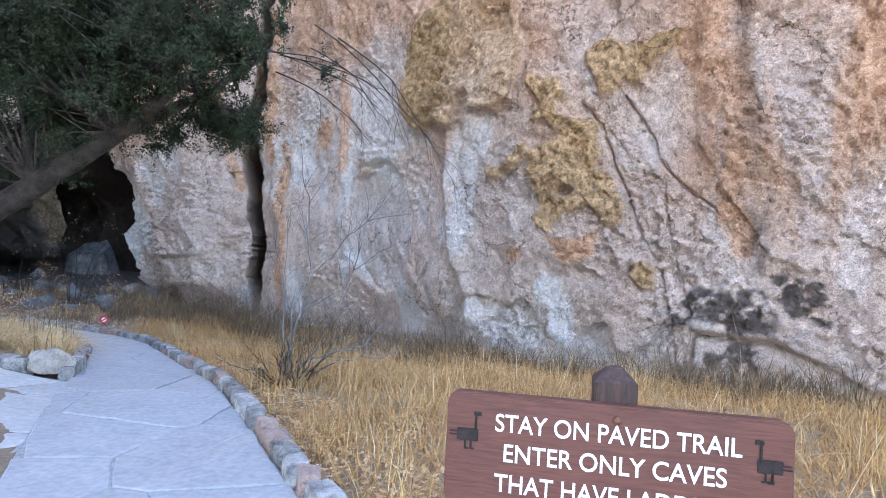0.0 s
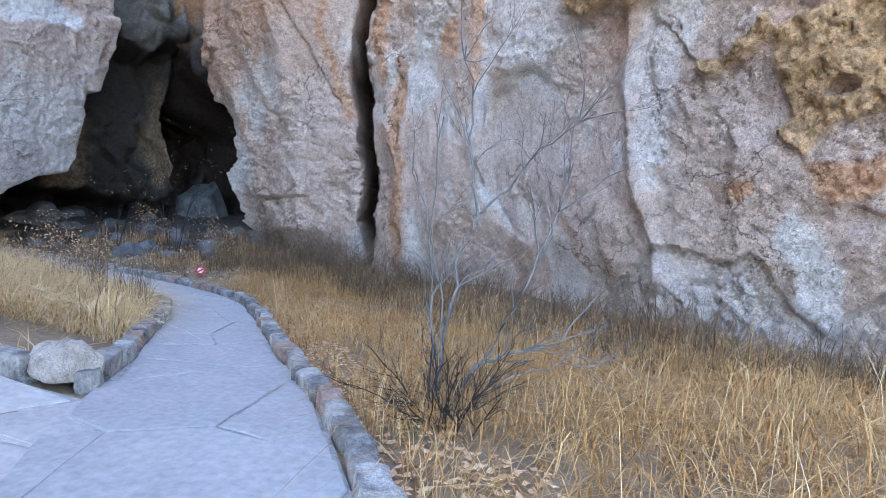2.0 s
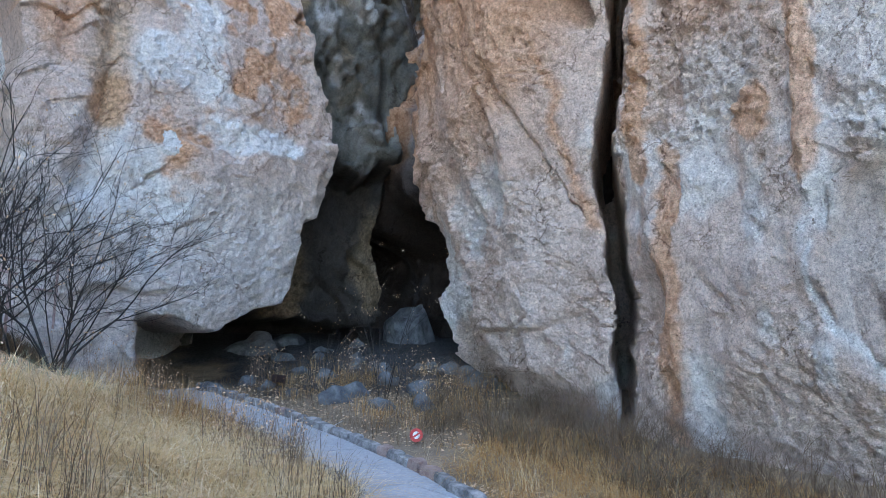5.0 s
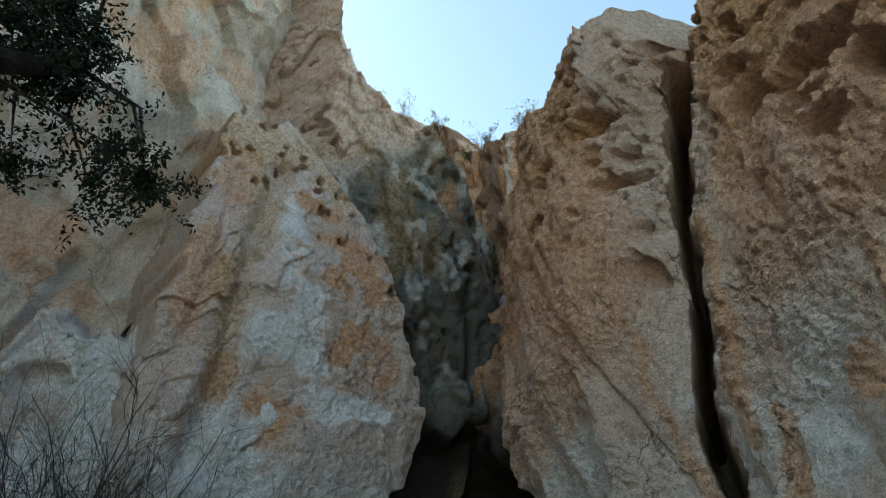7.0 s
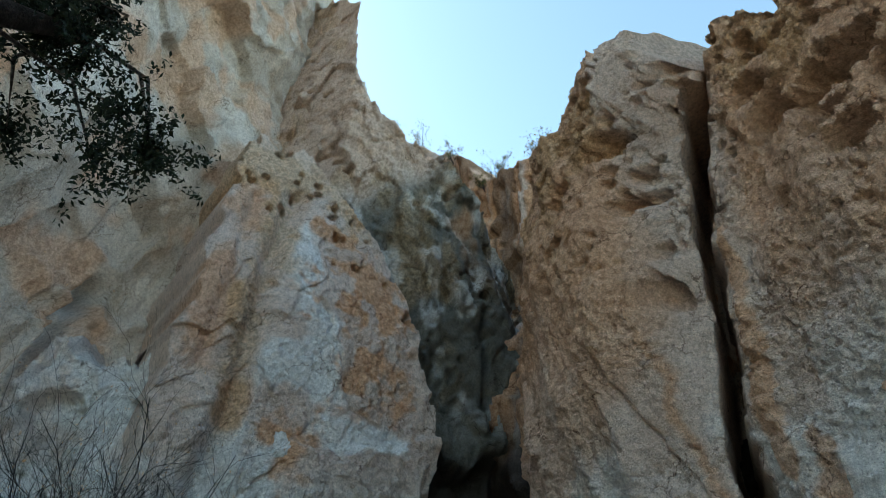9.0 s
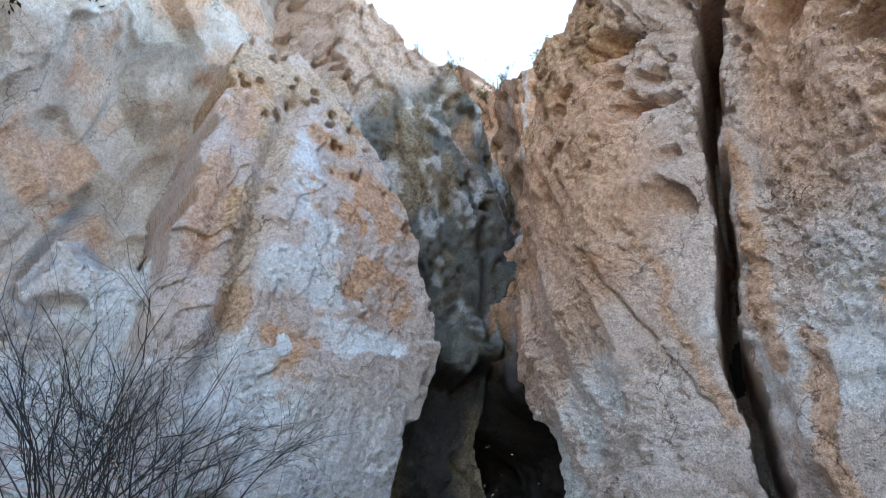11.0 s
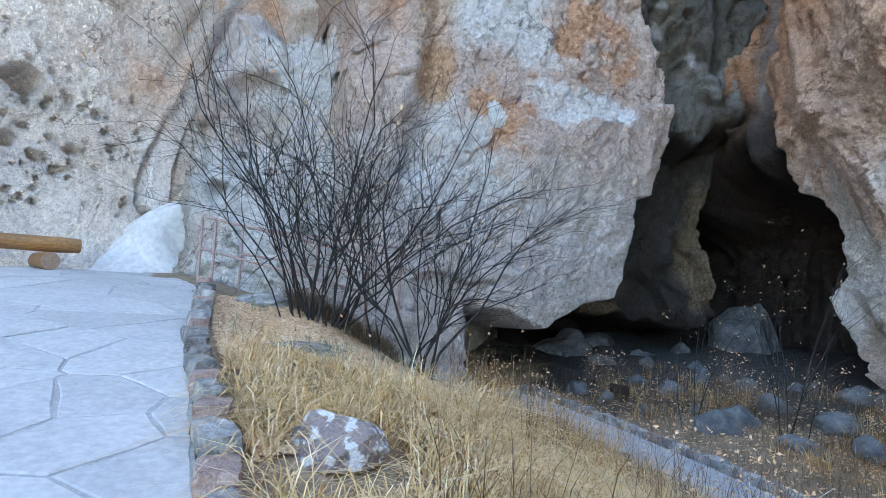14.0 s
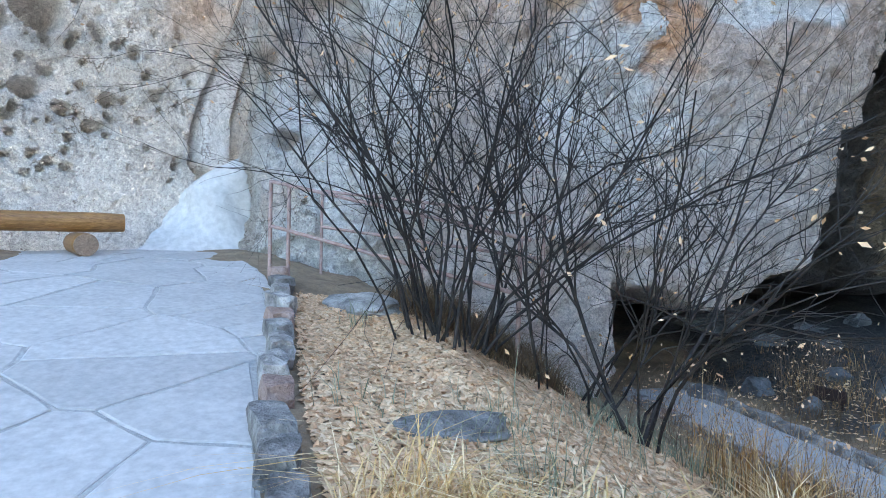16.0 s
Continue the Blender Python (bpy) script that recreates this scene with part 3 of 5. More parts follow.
def fin_shape(u, z):
    right = curve(z, (-1, 6.6), (5.9, 6.6), (7.5, 6.6), (8.8, 6.9), (9.6, 7.5), (10.8, 7.1), (12.8, 6.3), (15, 5.8), (18, 5.2)) + 0.15 * fbm(z * 1.1, u * 0.3, 51, 2)
    w = 0.5 * fbm(u * 1.6, z * 1.6, 151, 4)
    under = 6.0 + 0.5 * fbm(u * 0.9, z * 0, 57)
    off = np.where(z < under, -1.4, 0) * step(0, 0.5, under - z) + curve(z, (-1, -0.2), (6.2, 0.0), (12, -0.2), (18, -1.0), (28, -3.0))
    off = off - 4.0 * step(0.0, 0.4, 1.15 + 0.25 * fbm(u * 0.8, z * 0, 69) - z)
    off = off - (1.3 + 2.0 * step(5.5, 4.0, z)) * np.clip(u - right, 0, None) - 1.2 * np.clip(0.6 - u, 0, None) + rough(u, z, 52) * 1.8 + 0.10 * fbm(u * 2.6, z * 2.2, 60, 4) - pockets(u, z, 0.7, 54, 0.35, 0.7, 1.3) * step(6.5, 8.0, z) * step(-0.2, 0.3, fbm(u * 0.5, z * 0.4, 59))
    off = off - 0.6 * np.exp(-(line_dist(u + 0.15 * w, z, (6.2, 11), (6.1, 8.6), (6.3, 6.8)) / 0.14) ** 2) + facets(u + 0.3 * z, z, 1.2, 2.6, 58, 0.55)
    off = off - 0.15 * np.exp(-(line_dist(u, z + 0.2 * w, (4.0, 7.2), (6.6, 7.4)) / 0.07) ** 2)
    blur = fbm(u * 0.6, z * 0.35, 152, 4)
    pale = 0.5 * step(0.1, 0.6, fbm(u * 1.5, z * 0.8, 153, 4)) * step(6, 8, z)
    upper = step(14.5, 17.0, z + 1.2 * blur - 0.8 * (u - 2.5))
    ochre = np.maximum(0.55 * step(0.0, 0.5, blur) * step(11, 15, z), 0.5 * upper)
    pale = np.maximum(pale, 0.75 * upper)
    # shade below the overhang painted into the colour, deepest near the ground
    cave_shade = np.where((z > 1.3) & (u < right), 0.74, 0.95) * step(0.3, -0.3, z - under) * step(-0.8, 0.2, blur)
    return off, (ochre, 0.35 * step(0.0, 0.5, -blur), pale, cave_shade)


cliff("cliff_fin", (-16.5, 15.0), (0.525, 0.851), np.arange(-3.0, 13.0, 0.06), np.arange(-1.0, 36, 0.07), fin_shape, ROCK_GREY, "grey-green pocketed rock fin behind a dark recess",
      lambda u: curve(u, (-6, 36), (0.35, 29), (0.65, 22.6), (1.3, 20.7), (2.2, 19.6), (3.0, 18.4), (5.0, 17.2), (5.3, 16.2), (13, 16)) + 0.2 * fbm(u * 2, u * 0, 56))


def gully_shape(u, z):
    off = 5.0 * step(3.4, 5.2, z + fbm(u * 0.7, z * 0, 67)) * step(15, 9, z) + facets(u, z, 1.3, 1.6, 68, 0.9) + rough(u, z, 61) * 1.5 + 0.45 * ridged(u * 1.1, z * 0.1, 62) - pockets(u, z, 0.8, 63, 0.3, 0.3)
    vert = fbm(u * 1.6, z * 0.1, 64, 4)
    # dark streaks on the rock; lower down the cave's shade is painted in
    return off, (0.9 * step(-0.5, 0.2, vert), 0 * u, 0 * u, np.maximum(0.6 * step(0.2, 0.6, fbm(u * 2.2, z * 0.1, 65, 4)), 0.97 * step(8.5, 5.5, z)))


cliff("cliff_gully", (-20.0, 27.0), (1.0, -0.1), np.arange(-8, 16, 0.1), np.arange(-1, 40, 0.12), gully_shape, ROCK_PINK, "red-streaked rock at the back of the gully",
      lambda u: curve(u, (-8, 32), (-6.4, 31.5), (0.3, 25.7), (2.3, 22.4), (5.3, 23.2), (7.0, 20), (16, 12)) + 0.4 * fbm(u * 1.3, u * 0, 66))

HOLES_WEST = [(3.54, 5.04, 0.28, 0.24), (3.41, 3.92, 0.2, 0.13), (3.9, 3.72, 0.14, 0.11), (4.53, 3.95, 0.12, 0.1), (4.26, 3.5, 0.11, 0.09), (4.36, 4.92, 0.11, 0.1), (4.9, 4.78, 0.1, 0.09),
              (5.29, 4.16, 0.1, 0.08), (3.89, 2.84, 0.08, 0.06), (3.0, 4.75, 0.16, 0.13), (5.6, 5.23, 0.09, 0.08), (5.78, 4.64, 0.08, 0.06), (3.15, 3.5, 0.1, 0.08)]


def west_shape(u, z):
    w = 0.5 * fbm(u * 1.6, z * 1.6, 181, 4)
    off = curve(z, (0, 0.7), (1.6, 0.45), (2.4, 0.05), (4, -0.2), (9, 0.4), (15, 1.4), (40, 0.5)) + rough(u, z, 81) * 0.75
    off = off + 0.9 * fbm(u * 0.16, z * 0.12, 82, 3) * step(7, 11, z)
    off = off + facets(u, z, 3.2, 3.6, 87, 1.1) * step(6.5, 9, z) + (0.12 * fbm(u * 1.5, z * 1.5, 88, 5) + 0.1 * ridged(u * 0.8, z * 0.8, 89)) * step(6, 8, z)
    small = step(2.2, 3.0, z) * step(6.5, 4.6, z + 0.3 * (u - 4)) * step(6.3, 5.6, u)
    off = off - pockets(u, z, 0.26, 83, 0.5, 0.3, 1.2) * small
    for cu, cz, ru, rz in HOLES_WEST:
        off = off - 4.0 * ru * spot(u, z, cu, cz, ru, rz, 0.25, 0.5 * w)
    # the smooth chute
    chute = line_dist(u + 0.06 * w, z, (8.6, 9.8), (7.7, 7.8), (7.35, 6.8), (6.84, 5.3), (6.35, 4.05), (6.25, 3.2))
    groove = 1 - step(0.24, 0.32, chute)
    off = off * (1 - groove) + (curve(z, (3.0, 0.25), (7.5, -0.75), (10, -1.2)) + 0.04 * fbm(u * 0.6, z * 0.4, 90)) * groove
    off = off + 0.16 * np.exp(-((line_dist(u, z, (7.2, 7.8), (6.85, 6.8), (6.34, 5.3), (5.9, 4.05)) + 0.05 * w) / 0.12) ** 2)
    off = off - 0.35 * np.exp(-((chute - 0.34) / 0.05) ** 2)
    slit = line_dist(u + 0.1 * w, z, (11.8, 16.6), (11.45, 14.9), (11.15, 13.2), (11.0, 12.1))
    off = off - 2.5 * (1 - step(0.15, 0.55, slit))
    ledge = line_dist(u + 0.2 * w, z + 0.2 * w, (6.4, 9.6), (7.1, 9.1), (9.2, 8.9), (10.3, 9.4))
    off = off + 0.35 * np.exp(-(ledge / 0.25) ** 2)
    off = off - 0.15 * np.exp(-(line_dist(u + 0.1 * w, z, (6.2, 5.8), (6.9, 8.0), (7.1, 9.0), (7.9, 12.2), (7.8, 14)) / 0.07) ** 2)
    blur = fbm(u * 0.35, z * 0.25, 182, 4)
    ochre = 0.5 * step(0.15, 0.6, fbm(u * 0.5, z * 0.4, 183, 4)) * step(4.5, 6.5, z)
    pale = np.maximum(0.4 * step(-0.2, 0.5, fbm(u * 0.6 + 9, z * 0.3, 184, 4)), 0.6 * step(4.2, 2.6, z + w))
    pale = np.maximum(pale, groove)
    dark = 0.25 * step(0.2, 0.7, blur) * step(6, 8, z)
    return off, (ochre * (1 - groove), 0.4 * step(0.35, 0.8, -blur) * step(10, 14, z), pale, dark * (1 - groove))


cliff("cliff_wall_west", (-17.5, 3.0), (-0.41, 0.912), np.concatenate([np.arange(-14, 0, 0.2), np.arange(0, 2, 0.04), np.arange(2, 7, 0.022), np.arange(7, 10, 0.04), np.arange(10, 24, 0.07)]), np.concatenate([np.arange(0.3, 6.5, 0.024), np.arange(6.5, 8.5, 0.04), np.arange(8.5, 46, 0.09)]), west_shape, ROCK_WHITE,
      "pale bleached tuff wall riddled with small holes", lambda u: 34 + 1.5 * fbm(u * 0.5, u * 0, 85))


def apron_shape(u, z):
    w = 0.5 * fbm(u * 1.6, z * 1.6, 191, 4)
    off = curve(z, (0, 1.6), (2, 1.1), (7.5, 0.0)) * step(-0.4, 1.4, u) + rough(u, z, 91) * 1.5 + 0.35 * ridged(u * 0.5 + 0.2 * z, z * 0.2, 92)
    off = off - pockets(u, z, 0.5, 93, 0.25, 0.15) * step(5, 3.5, z)
    for cu, cz, r in ((1.27, 3.39, 0.14), (1.47, 4.11, 0.1), (2.07, 3.8, 0.1)):
        off = off - 3 * r * spot(u, z, cu, cz, r, r, 0.3, w)
    off = off - 0.5 * spot(u, z, 1.55, 5.6, 0.5, 0.75, 0.25, w)
    off = off - 0.25 * step(0.1, 0.35, fbm(u * 0.7, z * 0.7, 94, 4)) - 2.0 * np.clip(u - 3.6 - 0.3 * w, 0, None) * step(5, 3, z)
    return off, (0.25 * step(0.2, 0.7, fbm(u * 0.8, z * 0.8, 96)), 0 * u, 0.85 * step(-0.6, 0.2, fbm(u * 0.6, z * 0.6, 97)), 0 * u)


cliff("cliff_apron", (-19.6, 9.2), (0.68, 0.73), np.arange(-0.2, 7.0, 0.04), np.arange(-0.6, 11, 0.04), apron_shape, ROCK_WHITE, "white pinnacled tuff apron beside a smooth chute",
      lambda u: curve(u, (-0.2, 2.8), (0.1, 3.6), (0.36, 4.7), (0.5, 5.5), (0.7, 6.9), (0.95, 7.7), (1.33, 7.25), (2.1, 6.75), (2.45, 7.2), (2.9, 6.8), (3.2, 7.7), (3.9, 7.3), (4.3, 6.4), (7, 6)) + 0.12 * fbm(u * 5, u * 0, 95))


# ---- helpers for things ----


def mesh_from(name, verts, faces, mats, smooth=False, index=None):
    me = bpy.data.meshes.new(name)
    me.from_pydata([tuple(v) for v in verts], [], [tuple(f) for f in faces])
    for m in mats if isinstance(mats, (list, tuple)) else [mats]:
        me.materials.append(m)
    if smooth:
        me.polygons.foreach_set("use_smooth", np.ones(len(me.polygons), bool))
    if index is not None:
        me.polygons.foreach_set("material_index", np.asarray(index, np.int32))
    me.update()
    return me


def array_mesh(name, verts, faces, mat, smooth=False):
    """Mesh from arrays: verts (n, 3), faces (m, k) with k corners each."""
    me = bpy.data.meshes.new(name)
    m, k = faces.shape
    me.vertices.add(len(verts))
    me.vertices.foreach_set("co", np.asarray(verts, np.float32).ravel())
    me.loops.add(m * k)
    me.loops.foreach_set("vertex_index", faces.astype(np.int32).ravel())
    me.polygons.add(m)
    me.polygons.foreach_set("loop_start", np.arange(0, m * k, k, dtype=np.int32))
    me.polygons.foreach_set("loop_total", np.full(m, k, np.int32))
    me.polygons.foreach_set("use_smooth", np.full(m, smooth))
    me.materials.append(mat)
    me.update(calc_edges=True)
    return me


def part(name, data, parent, label=""):
    ob = new(name, data)
    ob.parent = parent
    if label:
        ob["label"] = label
    return ob


def thing(name, place, label, category, group="", kind=""):
    ob = new(name)
    ob.matrix_basis = place if isinstance(place, Matrix) else Matrix.Translation(place)
    return tagged(ob, label, category, group, kind)


def bm_mesh(name, bm, mat, smooth=False):
    me = bpy.data.meshes.new(name)
    bmesh.ops.recalc_face_normals(bm, faces=bm.faces)
    bm.to_mesh(me)
    bm.free()
    me.materials.append(mat)
    if smooth:
        me.polygons.foreach_set("use_smooth", np.ones(len(me.polygons), bool))
    return me


def box(name, size, centre, mat, bevel=0.0, wobble=0.0, seed=0):
    bm = bmesh.new()
    bmesh.ops.create_cube(bm, size=1)
    bmesh.ops.scale(bm, vec=size, verts=bm.verts)
    if bevel:
        bmesh.ops.bevel(bm, geom=bm.edges[:], offset=bevel, segments=2, affect="EDGES")
    for v in bm.verts:
        v.co += noise.noise_vector(v.co * 6 + Vector((seed, 0, 0))) * wobble + Vector(centre)
    return bm_mesh(name, bm, mat)


def tubes(name, lines, mat, sides=5):
    """Tapered round rods along lines of (points, radii), all in one mesh."""
    vs, fs, base = [], [], 0
    ring = np.arange(sides) * 2 * math.pi / sides
    for pts, rad in lines:
        p = np.asarray(pts, float)
        n = len(p)
        t = np.gradient(p, axis=0)
        t /= np.linalg.norm(t, axis=1)[:, None] + 1e-9
        ref = np.where(np.abs(t[:, 2:3]) > 0.9, np.array([[1.0, 0, 0]]), np.array([[0, 0, 1.0]]))
        a = np.cross(t, ref)
        a /= np.linalg.norm(a, axis=1)[:, None] + 1e-9
        b = np.cross(t, a)
        r = np.broadcast_to(np.asarray(rad, float), (n,))[:, None, None]
        v = p[:, None, :] + r * (np.cos(ring)[None, :, None] * a[:, None, :] + np.sin(ring)[None, :, None] * b[:, None, :])
        vs.append(v.reshape(-1, 3))
        i = np.arange(n * sides).reshape(n, sides) + base
        j = np.roll(i, -1, axis=1)
        fs.append(np.stack([i[:-1], j[:-1], j[1:], i[1:]], -1).reshape(-1, 4))
        base += n * sides
    return array_mesh(name, np.concatenate(vs), np.concatenate(fs), mat, True)


def rock_mesh(name, size, seed, mat, subdivisions=3, rugged=0.28, flat=0.0):
    """A weathered stone: a ball cut by random planes, then roughened."""
    bm = bmesh.new()
    bmesh.ops.create_icosphere(bm, subdivisions=subdivisions, radius=1)
    rng = random.Random(seed)
    cuts = [(Vector((rng.gauss(0, 1), rng.gauss(0, 1), rng.gauss(0, 0.8))).normalized(), rng.uniform(0.55, 0.85)) for _ in range(9)]
    for v in bm.verts:
        c = v.co.copy()
        for nrm, lim in cuts:
            d = c.dot(nrm)
            if d > lim:
                c -= nrm * (d - lim) * 0.9
        c += c.normalized() * rugged * (noise.fractal(c * 1.6 + Vector((seed * 3.1, 0, 0)), 1.0, 2.0, 4) * 0.5)
        if flat and c.z < -flat:
            c.z = -flat
        v.co = Vector((c.x * size[0], c.y * size[1], c.z * size[2]))
    return bm_mesh(name, bm, mat, False)


def wall_side(x, y):
    """How far in front of the north cliff a place lies."""
    return (x + 5.3) * -0.596 + (y - 15.9) * -0.803


def g(x, y):
    return float(ground_z(np.array([x]), np.array([y]))[0])


# ---- more materials ----


def random_material(name, stops, rough=0.8, source="Random Per Island", trans=0.0):
    """Colour picked piece by piece."""
    m, nt, bsdf = material(name)
    if source == "Random Per Island":
        r = nt.nodes.new("ShaderNodeNewGeometry").outputs["Random Per Island"]
    else:
        r = nt.nodes.new("ShaderNodeObjectInfo").outputs["Random"]
    col = ramp(nt, r, *[(i / max(1, len(stops) - 1), c) for i, c in enumerate(stops)])
    n = noise_tex(nt, 20, 3, 0.6, position(nt))
    nt.links.new(mix(nt, 1.0, col, ramp(nt, n, (0.3, 0.75), (0.7, 1.15)), "MULTIPLY"), bsdf.inputs["Base Color"])
    bsdf.inputs["Roughness"].default_value = rough
    bsdf.inputs["Specular IOR Level"].default_value = 0.25
    return m


STRAW = random_material("straw", [(0.62, 0.36, 0.13), (0.40, 0.195, 0.06), (0.80, 0.56, 0.28), (0.20, 0.10, 0.04), (0.60, 0.32, 0.10)])
STRAW_PALE = random_material("pale_straw", [(0.80, 0.57, 0.28), (0.62, 0.39, 0.15), (0.94, 0.77, 0.50), (0.48, 0.29, 0.12), (0.80, 0.57, 0.28)])
WEED = random_material("dead_weed", [(0.12, 0.08, 0.05), (0.19, 0.125, 0.07), (0.085, 0.06, 0.042), (0.26, 0.18, 0.10)])
GREEN_WEED = random_material("grey_green_weed", [(0.22, 0.24, 0.16), (0.30, 0.31, 0.21), (0.16, 0.19, 0.12)])
LEAF = random_material("fallen_leaf", [(0.80, 0.52, 0.30), (0.90, 0.68, 0.45), (0.62, 0.36, 0.19), (0.86, 0.62, 0.40), (0.44, 0.24, 0.12)])
TWIG_GREY = plain_material("grey_bark", (0.13, 0.125, 0.125), (0.25, 0.245, 0.245), 9.0, 0.8, 0.3)
TWIG_DARK = plain_material("dark_bark", (0.014, 0.012, 0.012), (0.05, 0.044, 0.042), 7.0, 0.75, 0.3)
DEAD_STEM = plain_material("dead_stem", (0.11, 0.075, 0.055), (0.24, 0.165, 0.11), 7.0, 0.85, 0.3)
PALE_BARK = plain_material("bleached_bark", (0.40, 0.38, 0.36), (0.58, 0.56, 0.54), 9.0, 0.8, 0.3)
BRANCH_X, BRANCH_Y = -8.35, 10.35
JUNIPER = random_material("juniper_scale_leaf", [(0.016, 0.028, 0.014), (0.030, 0.045, 0.020), (0.012, 0.020, 0.012), (0.042, 0.052, 0.024)], 0.7)
JUNIPER_BARK = plain_material("shreddy_bark", (0.12, 0.095, 0.08), (0.27, 0.225, 0.19), 14.0, 0.9, 1.0, 0, 0, 0.05)
RIM_LEAF = random_material("rim_leaf", [(0.10, 0.12, 0.05), (0.28, 0.21, 0.07), (0.06, 0.08, 0.04)], 0.7)
CONCRETE = plain_material("worn_concrete", (0.375, 0.38, 0.39), (0.425, 0.43, 0.435), 2.6, 0.85, 0.25, 0.05, 0, 0.006)
FLAG = plain_material("flagstone", (0.47, 0.465, 0.46), (0.55, 0.54, 0.53), 2.2, 0.8, 0.2, 0.09, 0, 0.006)
MORTAR = plain_material("mortar", (0.34, 0.34, 0.335), (0.50, 0.495, 0.48), 5.0, 0.95, 0.5, 0, 0, 0.008)
GROUT = plain_material("rough_grout", (0.27, 0.27, 0.27), (0.46, 0.455, 0.45), 14.0, 0.95, 0.5, 0, 0, 0.008)
STONE_GREY = plain_material("kerb_stone_grey", (0.15, 0.148, 0.147), (0.44, 0.43, 0.42), 6.0, 0.9, 0.7, 0.25, 0, 0.02)
STONE_RED = plain_material("kerb_stone_red", (0.30, 0.20, 0.17), (0.44, 0.34, 0.30), 6.0, 0.9, 0.7, 0.15, 0, 0.02)
STONE_PALE = plain_material("pale_stone", (0.30, 0.265, 0.235), (0.56, 0.52, 0.475), 7.0, 0.9, 0.7, 0, 0, 0.02)
BOULDER = plain_material("cave_boulder", (0.085, 0.09, 0.096), (0.19, 0.196, 0.204), 3.0, 0.9, 0.6, 0, 0, 0.03)


def lichen_rock():
    m, nt, bsdf = material("lichened_stone")
    pos = position(nt)
    a, b = noise_tex(nt, 11, 4, 0.6, pos), noise_tex(nt, 60, 4, 0.6, pos)
    col = mix(nt, ramp(nt, a, (0.52, 0.0), (0.57, 1.0)), (0.27, 0.22, 0.21), (0.62, 0.62, 0.62))
    col = mix(nt, 1.0, col, ramp(nt, b, (0.3, 0.7), (0.7, 1.15)), "MULTIPLY")
    nt.links.new(col, bsdf.inputs["Base Color"])
    bsdf.inputs["Roughness"].default_value = 0.95
    bump(nt, bsdf, b, 0.7, 0.02)
    return m


LICHEN_STONE = lichen_rock()
CHALK = plain_material("smooth_white_tuff", (0.55, 0.55, 0.54), (0.64, 0.63, 0.62), 1.2, 0.9, 0.15, 0, 0, 0.01)


def wood_material(name, dark, light, scale, rough, axis):
    m, nt, bsdf = material(name)
    tc = nt.nodes.new("ShaderNodeTexCoord").outputs["Object"]
    v = nt.nodes.new("ShaderNodeVectorMath")
    v.operation = "MULTIPLY"
    v.inputs[1].default_value = axis
    nt.links.new(tc, v.inputs[0])
    n = noise_tex(nt, scale, 6, 0.65, v.outputs[0], 0.6)
    n2 = noise_tex(nt, scale * 0.25, 4, 0.6, tc)
    col = mix(nt, ramp(nt, n, (0.35, 0.0), (0.65, 1.0)), dark, light)
    col = mix(nt, 1.0, col, ramp(nt, n2, (0.3, 0.8), (0.7, 1.15)), "MULTIPLY")
    nt.links.new(col, bsdf.inputs["Base Color"])
    bsdf.inputs["Roughness"].default_value = rough
    bump(nt, bsdf, n, 0.4, 0.004)
    return m


SIGN_WOOD = wood_material("brown_stained_board", (0.070, 0.021, 0.014), (0.125, 0.040, 0.026), 9.0, 0.55, (1, 6, 12))
POST_WOOD = wood_material("dark_post_wood", (0.015, 0.009, 0.008), (0.065, 0.03, 0.022), 14.0, 0.7, (6, 6, 0.7))
LOG_WOOD = wood_material("varnished_log", (0.19, 0.085, 0.025), (0.36, 0.19, 0.065), 7.0, 0.45, (8, 1, 8))
LOG_END = wood_material("sawn_log_end", (0.16, 0.10, 0.07), (0.33, 0.23, 0.16), 10.0, 0.8, (4, 4, 4))
PAINT_WHITE = plain_material("white_sign_paint", (0.70, 0.71, 0.70), (0.80, 0.80, 0.78), 30.0, 0.6, 0.1)
CARVED = plain_material("carved_black", (0.012, 0.010, 0.010), (0.03, 0.022, 0.02), 30.0, 0.7, 0.2)
RAIL_PAINT = plain_material("weathered_rail_paint", (0.33, 0.22, 0.20), (0.46, 0.35, 0.33), 14.0, 0.7, 0.3)
RED_PAINT = plain_material("red_sign_paint", (0.42, 0.03, 0.03), (0.55, 0.06, 0.05), 20.0, 0.5, 0.1)
BOLT = plain_material("rusty_bolt", (0.14, 0.07, 0.045), (0.24, 0.12, 0.08), 40.0, 0.6, 0.3, 0, 0.6)

# ---- trail signboard ----
board_at = Matrix.Translation((0.467, 1.535, 1.05)) @ Matrix.Rotation(math.atan2(-0.17, 0.852), 4, "Z")
sign = thing("trail_sign", board_at @ Matrix.Translation((0, 0, -1.05 - 0.02)), "brown wooden trail signboard with white routed lettering on a dark post", "sign")


